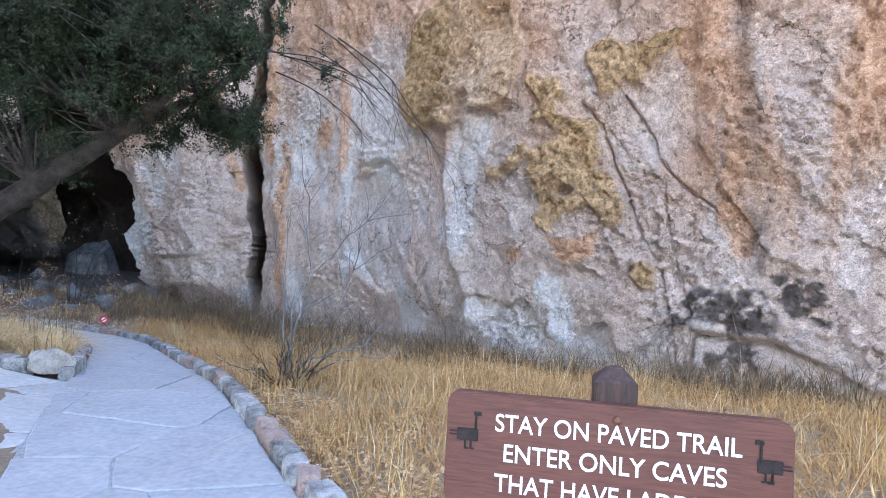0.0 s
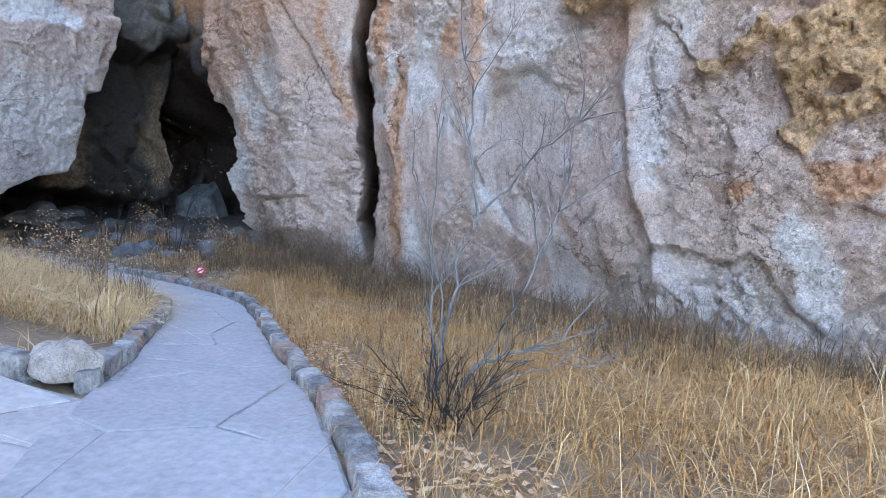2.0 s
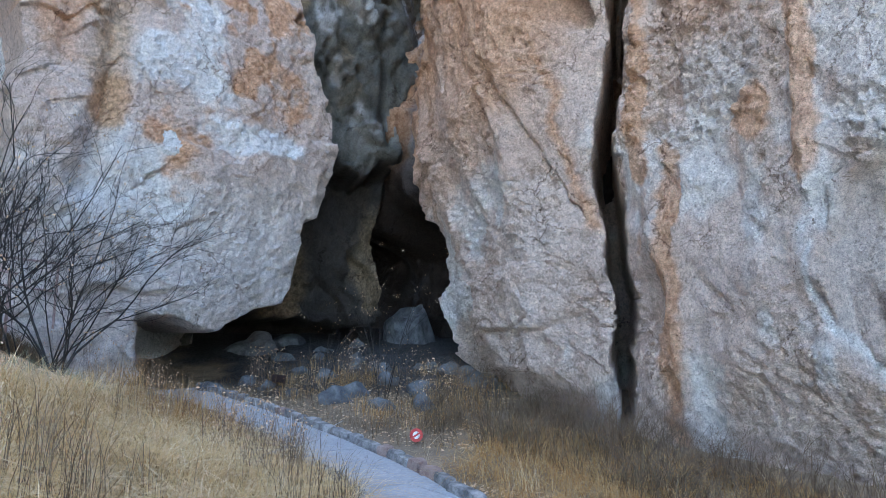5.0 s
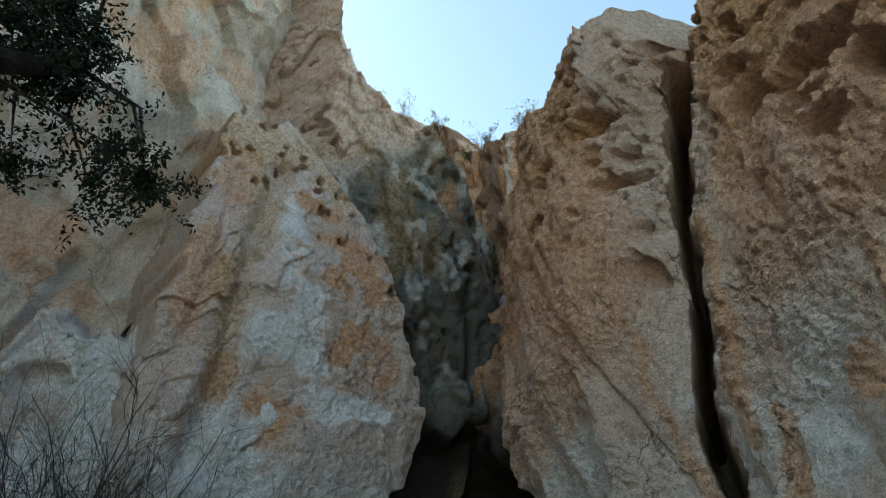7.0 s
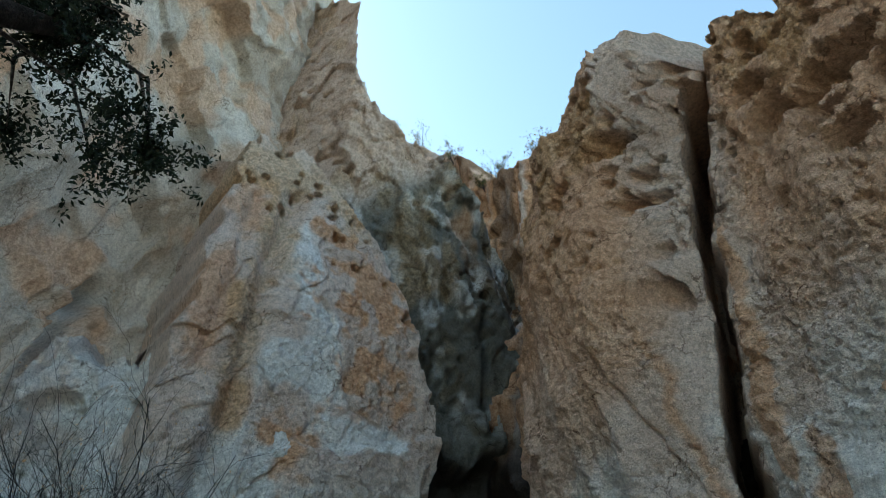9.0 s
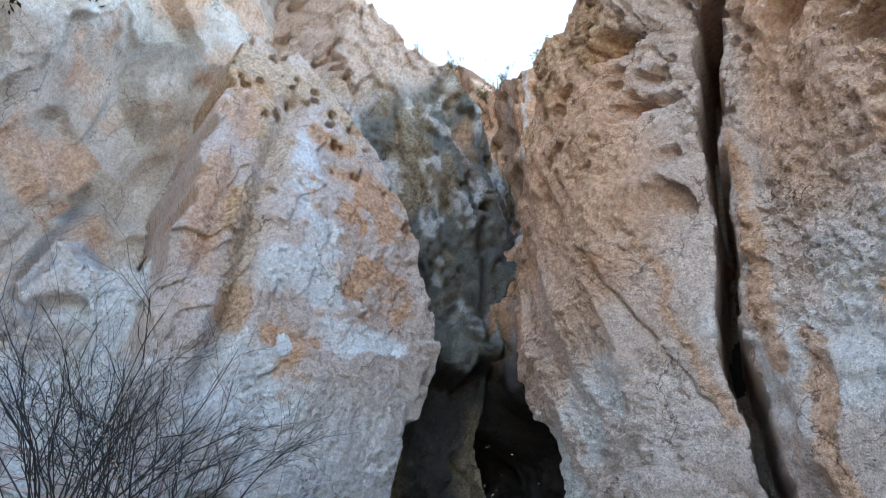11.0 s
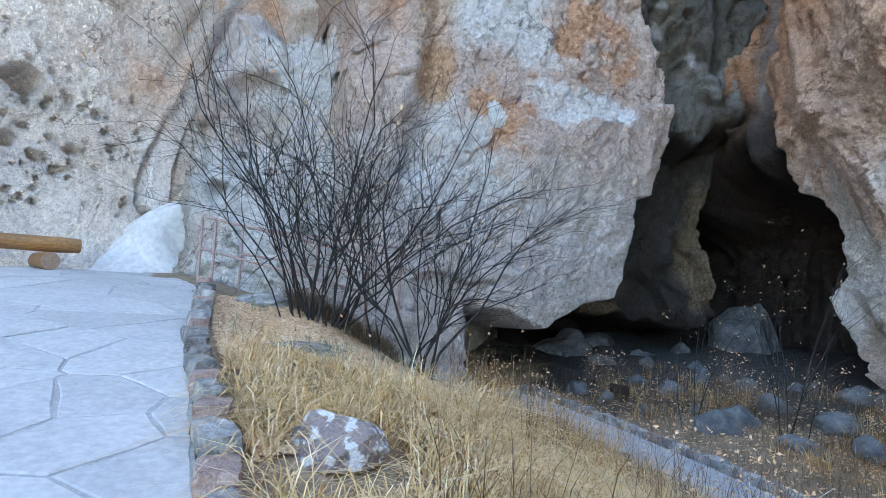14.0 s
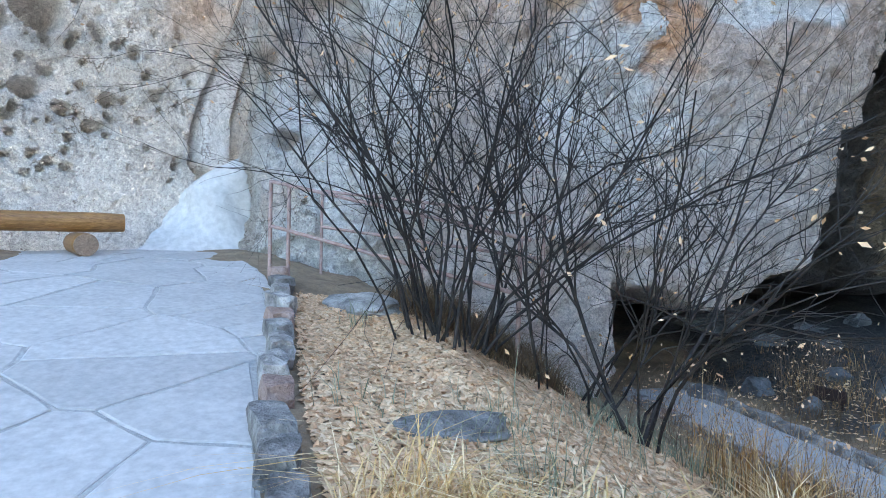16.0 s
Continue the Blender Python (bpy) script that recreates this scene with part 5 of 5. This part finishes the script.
for cx, cy, cz, rx, ry, rz, n in ((1.9, 0.3, 2.75, 1.1, 0.5, 0.7, 90), (2.75, 0.1, 2.75, 0.85, 0.5, 0.42, 90), (2.9, 0.4, 3.15, 0.8, 0.5, 0.4, 40), (0.6, 0.9, 3.2, 1.0, 0.9, 1.0, 50), (2.2, 0.7, 3.45, 1.2, 0.7, 0.6, 50), (1.3, 0.3, 2.2, 0.8, 0.4, 0.5, 34), (2.0, 0.2, 2.65, 0.9, 0.35, 0.55, 80), (1.6, 0.5, 2.9, 1.0, 0.5, 0.5, 70), (2.2, 0.6, 2.28, 0.5, 0.25, 0.14, 26), (2.6, 0.8, 2.34, 0.5, 0.25, 0.14, 26), (3.0, 1.05, 2.42, 0.4, 0.25, 0.16, 22),
                                 (0.16, 1.85, 3.6, 0.3, 0.26, 0.06, 5), (-0.04, 1.95, 3.36, 0.34, 0.26, 0.05, 5), (-0.2, 2.05, 3.1, 0.3, 0.24, 0.06, 6), (0.0, 1.7, 3.7, 0.3, 0.3, 0.08, 3)):
    for _ in range(n):
        c = np.array((cx, cy, cz)) + rng.normal(0, 0.5, 3) * (rx, ry, rz)
        if math.hypot(c[0] - 1.8, c[1] - 1.75) < 1.15:
            continue
        clumps.append(c)
        pts = np.concatenate([np.array(l[0]) for l in limbs])
        near = pts[np.argmin(np.linalg.norm(pts - c, axis=1))]
        mid = (near + c) / 2 + rng.normal(0, 0.08, 3) + (0, 0, 0.06)
        twigs.append(([near, mid, c], [0.010, 0.007, 0.003]))
part("twig_mass", tubes("twig_mass", twigs, JUNIPER_BARK, 4), jun)["kind"] = "stuff"
sprays = []
for c in clumps:
    for _ in range(14):
        d = rng.normal(0, 1, 3)
        d /= np.linalg.norm(d)
        ln = rng.uniform(0.10, 0.26)
        t = rng.uniform(0, 1, 50)[:, None]
        sprays.append(c + d * ln * t + rng.normal(0, 0.013, (50, 3)))
sprays = np.concatenate(sprays)
part("crown", leaf_cards("crown", sprays, 0.022, JUNIPER, rng, 0.0, 0.45), jun, "dark green scale foliage with gaps")
for k in range(7):
    bare = []
    sprig(rng, (3.4 + 0.1 * k, 0.5 + rng.uniform(-0.2, 0.4), 2.75 + 0.05 * k), (1, 0.3, rng.uniform(-0.5, 0.1)), rng.uniform(0.7, 1.4), 0.006, 2, bare, [], 0.9, 4, 0.55)
    part("bare_twig", tubes("bare_twig", bare, TWIG_DARK, 4), jun, "thin drooping bare twig")

# ---- small park signs by the trail ----
warn = thing("warning_sign", (-7.65, 13.2, g(-7.65, 13.2)), "small round red and white no-entry sign in the grass", "sign")
bm = bmesh.new()
bmesh.ops.create_cone(bm, cap_ends=True, segments=24, radius1=0.10, radius2=0.10, depth=0.012)
d = part("disc", bm_mesh("disc", bm, RED_PAINT), warn, "red disc")
d.matrix_basis = Matrix.Translation((0, 0, 0.12)) @ Matrix.Rotation(radians(65), 4, "X") @ Matrix.Rotation(radians(25), 4, "Y")
bm = bmesh.new()
bmesh.ops.create_cone(bm, cap_ends=True, segments=24, radius1=0.055, radius2=0.055, depth=0.02)
part("inner_disc", bm_mesh("inner_disc", bm, PAINT_WHITE), d, "white inner disc")
part("slash", box("slash", (0.12, 0.026, 0.024), (0, 0, 0), RED_PAINT), d).matrix_basis = Matrix.Rotation(radians(45), 4, "Z")
part("stake", tubes("stake", [([(0, 0.02, -0.1), (0, 0.03, 0.12)], 0.012)], POST_WOOD, 6), warn)
plaque = thing("trail_marker", (-12.9, 15.7, g(-12.9, 15.7)), "low dark brown wooden marker beside the lower trail", "sign")
part("plate", box("plate", (0.42, 0.04, 0.17), (0, 0, 0.24), POST_WOOD, 0.008), plaque)
part("post", box("post", (0.05, 0.05, 0.3), (-0.13, 0.05, 0.1), POST_WOOD, 0.006), plaque)
part("post", box("post", (0.05, 0.05, 0.3), (0.13, 0.05, 0.1), POST_WOOD, 0.006), plaque)

# ---- plants on the rim ----
for k, (x, y, z, s) in enumerate(((-26.9, 27.6, 31.4, 1.6), (-23.3, 27.3, 28.6, 1.5), (-20.4, 27.0, 25.9, 1.1), (-16.9, 26.6, 22.5, 1.2), (-17.8, 26.7, 22.4, 0.9), (-14.5, 26.4, 22.9, 1.2))):
    rng = np.random.default_rng(500 + k)
    ob = thing("rim_bush", (x, y, z - 0.25), "small sparse bush rooted on the cliff rim", "shrub", "bushes along the rim")
    lines, tips = [], []
    for _ in range(6):
        sprig(rng, (0, 0, 0), (rng.normal(0, 0.5), rng.normal(0, 0.5), 1), s * rng.uniform(0.7, 1.3), 0.02, 2, lines, tips, 0, 4, 0.3)
    part("branches", tubes("branches", lines, TWIG_DARK, 4), ob)
    pick = np.array(tips)[rng.integers(0, len(tips), 500)] + rng.normal(0, 0.09 * s, (500, 3))
    part("foliage", leaf_cards("foliage", pick, 0.11, RIM_LEAF, rng), ob)

# ---- grass and litter ----


def blades(name, xy, height, lean, width, mat, seed, label, bend=0.8, sink=0.02, flat=False):
    """Dry blades, three bent segments each."""
    rng = np.random.default_rng(seed)
    n = len(xy)
    p = np.column_stack([xy, ground_z(xy[:, 0], xy[:, 1]) - sink])
    a = rng.uniform(0, 2 * np.pi, n) + 1.5 * fbm(xy[:, 0] * 0.9, xy[:, 1] * 0.9, seed)
    h = height * rng.uniform(0.45, 1.15, n) * (0.5 + 0.95 * value(xy[:, 0] * 2.3, xy[:, 1] * 2.3, seed + 9))
    out = np.column_stack([np.cos(a), np.sin(a), np.zeros(n)])
    side = np.column_stack([-np.sin(a), np.cos(a), np.zeros(n)]) * (width * rng.uniform(0.6, 1.3, n))[:, None]
    l = (lean * rng.uniform(0.2, 1.3, n))[:, None]
    up = np.array([[0, 0, 1.0]])
    hh = h[:, None]
    q1 = p + up * hh * 0.45 + out * hh * l * 0.25
    q2 = p + up * hh * (0.8 - 0.25 * l) + out * hh * l * 0.75
    q3 = p + up * hh * (1.0 - bend * l * 0.6) + out * hh * l * 1.3
    if flat:
        k = rng.uniform(0.3, 1.0, n)[:, None]
        q1, q2, q3 = p + up * 0.17 * k + out * hh * 0.3, p + up * 0.2 * k + out * hh * 0.65, p + up * 0.07 * k + out * hh
    v = np.stack([p - side, p + side, q1 - side * 0.8, q1 + side * 0.8, q2 - side * 0.5, q2 + side * 0.5, q3], 1).reshape(-1, 3)
    i = np.arange(n)[:, None] * 7
    f = np.concatenate([i + np.array([[0, 1, 3]]), i + np.array([[0, 3, 2]]), i + np.array([[2, 3, 5]]), i + np.array([[2, 5, 4]]), i + np.array([[4, 5, 6]])])
    return tagged(new(name, array_mesh(name, v, f, mat)), label, "grass", kind="stuff")


def scatter(n, x0, x1, y0, y1, seed, keep, clump=0.0):
    rng = np.random.default_rng(seed)
    xy = np.column_stack([rng.uniform(x0, x1, n), rng.uniform(y0, y1, n)])
    if clump:
        xy = xy + rng.normal(0, clump, (n, 2))
        k = n // 14
        centres = xy[:k]
        xy = centres[rng.integers(0, k, n)] + rng.normal(0, clump, (n, 2))
    x, y = xy[:, 0], xy[:, 1]
    dl, du = line_dist(x, y, *LOWER), line_dist(x, y, *UPPER)
    ok = (dl > lower_half(x, y) + 0.22) & ((du > upper_half(x) + 0.25) | (x > -3.7)) & keep(x, y)
    return xy[ok]


def lower_half(x, y):
    return curve(y, (-6, 0.9), (3, 0.78), (5.7, 0.72), (7.2, 0.55), (10, 0.5), (20, 0.55))


def upper_half(x):
    return curve(-x, (2.6, 0.95), (3.7, 1.0), (4.6, 0.9), (6, 0.82), (12, 0.88), (13.5, 1.1), (15.2, 1.4), (19.2, 1.6))


def left_of_lower(x, y):
    return x < np.interp(y, [p[1] for p in LOWER], [p[0] for p in LOWER])


field = lambda x, y: (~left_of_lower(x, y)) & (wall_side(x, y) > 0.25) & (y > 1.2) & (np.hypot(x - 0.3, y - 0.9) > 1.0)
slope = lambda x, y: left_of_lower(x, y) & (x > -14.6) & (y > 5.5) & (y < 14.5)
dirt = lambda x, y: (np.hypot((x + 4.9) / 0.9, (y - 6.9) / 0.6) > 1)
thick = lambda s, k: (lambda x, y: fbm(x * 0.7, y * 0.7, s, 3) > k)
blades("dry_grass_field", scatter(105000, -9, 9, 1.5, 16, 601, lambda x, y: field(x, y) & thick(31, -0.35)(x, y) & (x > -6.5), 0.2), 0.36, 1.7, 0.0026, STRAW, 602, "orange dry grass matted in front of the cliff")
blades("tall_dry_grass", scatter(5500, -7, 8, 2.5, 14, 603, lambda x, y: field(x, y) & thick(37, 0.0)(x, y), 0.08), 0.58, 0.6, 0.0018, STRAW_PALE, 604, "tall pale dry stalks among matted grass")
blades("dead_weeds", scatter(46000, -11, 6, 5, 16.5, 605, lambda x, y: (wall_side(x, y) > 0.1) & (wall_side(x, y) < 2.2 + 1.2 * fbm(x * 0.6, y * 0.6, 45)) & (x < 5), 0.13), 0.6, 0.9, 0.0045, WEED, 606, "dark dead weeds along the foot of the cliff")
blades("dry_grass_slope", scatter(52000, -13.0, -4.2, 5.6, 13.2, 607, lambda x, y: slope(x, y) & (np.hypot(x + 8.75, y - 7.55) > 0.45) & dirt(x, y) & thick(41, -0.5)(x, y) & (x > -10.4 + 0.8 * fbm(x, y, 44)), 0.2), 0.46, 1.6, 0.0038, STRAW_PALE, 608, "pale straw grass matted on the slope between the trails")
blades("matted_straw_slope", scatter(30000, -11, -4.2, 5.6, 13.2, 631, lambda x, y: slope(x, y) & dirt(x, y) & (x > -10.6) & (np.hypot(x + 8.75, y - 7.55) > 0.4), 0.22), 0.5, 1.0, 0.0052, STRAW_PALE, 632, "flattened pale straw on the slope", flat=True)
blades("matted_straw_field", scatter(52000, -7, 7, 2, 14.5, 633, lambda x, y: field(x, y), 0.22), 0.48, 1.0, 0.0036, STRAW, 634, "flattened orange straw in front of the cliff", flat=True)
blades("tall_weeds_slope", scatter(13000, -14, -5, 7.2, 13.9, 609, lambda x, y: slope(x, y) & (x > -10.5 - 0.7 * (y - 11)) & dirt(x, y) & thick(43, 0.05)(x, y), 0.1), 0.75, 0.35, 0.003, WEED, 610, "brown dry weeds standing on the slope")
blades("grey_green_weeds", scatter(2600, -13.5, -9.3, 8.0, 11.8, 611, lambda x, y: slope(x, y) & thick(47, 0.1)(x, y), 0.12), 0.35, 0.7, 0.003, GREEN_WEED, 612, "grey-green low weeds on the slope")
blades("cave_weeds", scatter(5000, -15, -7.5, 13.5, 18, 613, lambda x, y: ~left_of_lower(x, y) & thick(53, -0.1)(x, y) & (wall_side(x, y) > -1.5), 0.14), 0.4, 0.6, 0.003, STRAW, 614, "sparse dry grass before the cave")
blades("cave_dead_weeds", scatter(9000, -15, -6.5, 13.2, 18.5, 617, lambda x, y: ~left_of_lower(x, y) & (wall_side(x, y) > -2.5), 0.16), 0.32, 1.0, 0.003, WEED, 618, "dark dead weeds and debris before the cave")
blades("shrub_litter", scatter(9000, -15, -12, 9.2, 11.2, 641, lambda x, y: np.hypot((x + 13.7) / 1.2, (y - 10.1) / 0.7) < 1, 0.1), 0.4, 1.1, 0.0034, WEED, 642, "brown twiggy litter round the shrub foot")
blades("yellow_weeds", scatter(5000, -11.5, -7.5, 10.5, 12.8, 643, lambda x, y: slope(x, y) & thick(44, 0.05)(x, y), 0.1), 0.8, 0.55, 0.0026, STRAW, 644, "thin yellow weeds above the lower trail")
blades("west_grass", scatter(8000, -14, -5, 1.0, 5.6, 615, lambda x, y: thick(59, -0.1)(x, y), 0.14), 0.35, 0.8, 0.0035, STRAW_PALE, 616, "pale dry grass beside the upper path")


blades("arching_stalks", scatter(700, -3.0, 6.5, 2.4, 8.5, 651, field), 1.0, 1.6, 0.0014, STRAW_PALE, 652, "long pale arching stalks above the matted grass")


def litter(name, xy, size, seed, label):
    rng = np.random.default_rng(seed)
    p = np.column_stack([xy, ground_z(xy[:, 0], xy[:, 1]) + rng.uniform(0.008, 0.035, len(xy))])
    return tagged(new(name, leaf_cards(name, p, size, LEAF, rng, 0.85, 0.6, True)), label, "leaves", kind="stuff")


litter("fallen_leaves", scatter(120000, -15.2, -9.0, 7.2, 12.4, 621, lambda x, y: slope(x, y) & thick(61, -0.6)(x, y)), 0.06, 622, "pale tan fallen leaves covering the slope")
litter("trailside_leaves", scatter(26000, -6.5, 1.5, 2.0, 12, 623, lambda x, y: (~left_of_lower(x, y)) & (line_dist(x, y, *LOWER) < 1.6 + 0.5 * fbm(x, y, 63))), 0.065, 624, "pale tan fallen leaves along the trail edge")
litter("cave_leaves", scatter(3000, -14, -6.5, 13, 17.5, 625, lambda x, y: ~left_of_lower(x, y)), 0.07, 626, "brown fallen leaves before the cave")

# ---- paving and kerbs ----


def polyline_at(line, s):
    pts = [Vector(p) for p in line]
    for a, b in zip(pts[:-1], pts[1:]):
        l = (b - a).length
        if s <= l or b is pts[-1]:
            d = (b - a).normalized()
            return a + d * s, d
        s -= l


def smooth_line(line, n=4):
    """Round the corners of a plan line."""
    pts = [Vector(p) for p in line]
    for _ in range(n):
        q = [pts[0]]
        for a, b in zip(pts[:-1], pts[1:]):
            q += [a.lerp(b, 0.25), a.lerp(b, 0.75)]
        pts = q + [pts[-1]]
    return pts


LOWER_S, UPPER_S = smooth_line(LOWER), smooth_line(UPPER)


def length_of(line):
    return sum((Vector(b) - Vector(a)).length for a, b in zip(line[:-1], line[1:]))


def clip_cell(poly, p, q):
    """Keep the part of a polygon nearer to p than to q."""
    m, n = (p + q) / 2, q - p
    out = []
    for a, b in zip(poly, poly[1:] + poly[:1]):
        da, db = (a - m).dot(n), (b - m).dot(n)
        if da <= 0:
            out.append(a)
        if da * db < 0:
            out.append(a.lerp(b, da / (da - db)))
    return out


def paving(parent, line, half, top, mat, cell, gap, seed, s0, s1, jitter=0.75, thick=0.06):
    rng = random.Random(seed)
    rows = int((s1 - s0) / cell)
    seeds = []
    for i in range(-1, rows + 1):
        h = half(*polyline_at(line, max(s0, s0 + i * cell))[0])
        cols = max(1, round(2 * h / cell))
        for j in range(-1, cols + 1):
            seeds.append(Vector((s0 + (i + 0.5 + rng.uniform(-0.5, 0.5) * jitter) * cell, ((j + 0.5 + rng.uniform(-0.5, 0.5) * jitter) / cols * 2 - 1) * h)))
    for p in seeds:
        h = half(*polyline_at(line, min(max(p.x, s0), s1))[0])
        lo, hi = max(s0, p.x - 2 * cell), min(s1, p.x + 2 * cell)
        poly = [Vector((lo, -h)), Vector((hi, -h)), Vector((hi, h)), Vector((lo, h))] if hi > lo else []
        for q in seeds:
            if q is not p and (q - p).length < 4 * cell:
                poly = clip_cell(poly, p, q) if poly else poly
                if len(poly) < 3:
                    break
        if len(poly) < 3:
            continue
        fine = []
        for a, b in zip(poly, poly[1:] + poly[:1]):
            k = max(1, int((b - a).length / 0.16))
            for i in range(k):
                v = a.lerp(b, i / k)
                if 0 < i:
                    v = v + Vector((rng.uniform(-1, 1), rng.uniform(-1, 1))) * 0.012
                fine.append(v)
        c = sum(fine, Vector((0, 0))) / len(fine)
        if min((v - c).length for v in fine) < 0.06:
            continue
        rim = []
        for v in fine:
            r = (v - c).length
            v = c + (v - c) * max(0.1, (r - gap) / max(r, 1e-4))
            o, d = polyline_at(line, min(max(v.x, 0), 99))
            w = o + Vector((-d.y, d.x)) * v.y
            rim.append(w)
        dz = rng.uniform(-0.004, 0.004)
        n = len(rim)
        o, d = polyline_at(line, c.x)
        mid = o + Vector((-d.y, d.x)) * c.y
        vs = [(w.x, w.y, top(w.x, w.y) + dz - 0.005) for w in rim] + [(w.x, w.y, top(w.x, w.y) - thick) for w in rim] + [(mid.x + (w.x - mid.x) * (1 - 0.012 / max(0.05, (w - mid).length)), mid.y + (w.y - mid.y) * (1 - 0.012 / max(0.05, (w - mid).length)), top(w.x, w.y) + dz) for w in rim]
        fs = [tuple(range(2 * n, 3 * n))] + [(i, (i + 1) % n, 2 * n + (i + 1) % n, 2 * n + i) for i in range(n)] + [(n + i, n + (i + 1) % n, (i + 1) % n, i) for i in range(n)]
        part("flagstone" if mat is FLAG else "slab", mesh_from("flagstone", vs, fs, mat), parent)


def bed(name, line, half, top, mat, label):
    """The strip of mortar that the slabs lie in."""
    n = 160
    total = length_of(line)
    rows = []
    for i in range(n):
        o, d = polyline_at(line, total * i / (n - 1) * 0.9999)
        h = half(o.x, o.y)
        rows.append([(o.x - d.y * h * f, o.y + d.x * h * f) for f in (-1, -0.5, 0, 0.5, 1)])
    a = np.array(rows)
    z = np.array([[top(x, y) for x, y in r] for r in rows]) - 0.010
    ob = grid_mesh(name, a[..., 0], a[..., 1], z, mat)
    return tagged(ob, label, "path", kind="structure")


low_half = lambda x, y: float(lower_half(x, y))
up_half = lambda x, y: float(upper_half(x))
low_top = lambda x, y: float(lower_z(y)) + 0.012
up_top = lambda x, y: float(upper_z(x)) + 0.012 - 0.022 * float(step(-4.4, -3.2, x))
lower_path = bed("pavement_lower", LOWER_S, low_half, low_top, GROUT, "pale grey worn concrete trail with fine cracks")
upper_path = bed("pavement_upper", UPPER_S, up_half, up_top, MORTAR, "pale flagstone path climbing to a small plaza")
paving(lower_path, LOWER_S, low_half, low_top, CONCRETE, 1.05, 0.009, 701, 3.0, length_of(LOWER_S) - 0.1, 1.4)
paving(upper_path, UPPER_S, up_half, up_top, FLAG, 0.82, 0.016, 702, 0.1, length_of(UPPER_S) - 0.1, 1.6)

def block_mesh(size, seed, mat):
    """A roughly squared kerb block with knocked-off edges."""
    bm = bmesh.new()
    bmesh.ops.create_cube(bm, size=2)
    bmesh.ops.subdivide_edges(bm, edges=bm.edges[:], cuts=3, use_grid_fill=True)
    off = Vector((seed * 5.3, seed * 1.7, 0))
    for v in bm.verts:
        c = v.co
        r = max(0.0, c.length - 1.32)
        c = c * (1 - 0.5 * r / c.length) + noise.noise_vector(c * 0.9 + off) * 0.22 + noise.noise_vector(c * 2.6 + off) * 0.08
        v.co = Vector((c.x * size[0], c.y * size[1], c.z * size[2]))
    return bm_mesh("kerb_stone", bm, mat)


STONES = [block_mesh((0.165, 0.085, 0.10), k, STONE_GREY) for k in range(9)] + [block_mesh((0.15, 0.09, 0.10), 20 + k, STONE_RED) for k in range(2)]


def kerb(name, line, half, side, s0, s1, top, seed, label, scale=1.0):
    rng = random.Random(seed)
    ob = thing(name, (0, 0, 0), label, "kerb", kind="structure")
    s = s0
    while s < s1:
        k = rng.choice(range(len(STONES)))
        long = rng.uniform(0.8, 1.35) * scale
        o, d = polyline_at(line, s)
        h = half(o.x, o.y) + 0.09 * scale
        x, y = o.x - d.y * h * side + rng.uniform(-0.02, 0.02), o.y + d.x * h * side + rng.uniform(-0.02, 0.02)
        st = part("kerb_stone", STONES[k], ob)
        st.matrix_basis = Matrix.Translation((x, y, top(x, y) + 0.03 * scale)) @ Matrix.Rotation(math.atan2(d.y, d.x) + rng.uniform(-0.2, 0.2), 4, "Z") @ Matrix.Diagonal((long, scale * rng.uniform(0.85, 1.15), scale * rng.uniform(0.8, 1.2), 1))
        s += 0.325 * long
    return ob


kerb("kerb_lower_right", LOWER_S, low_half, -1, 6.2, length_of(LOWER_S) - 0.2, low_top, 901, "rough grey and reddish kerb stones along the lower trail", 0.85)
kerb("kerb_lower_left", LOWER_S, low_half, 1, 13.8, length_of(LOWER_S) - 0.2, low_top, 902, "rough grey kerb stones along the lower trail", 0.85)
kerb("kerb_upper_right", UPPER_S, up_half, -1, 2.1, 13.0, up_top, 903, "rough grey and reddish kerb stones along the upper path")
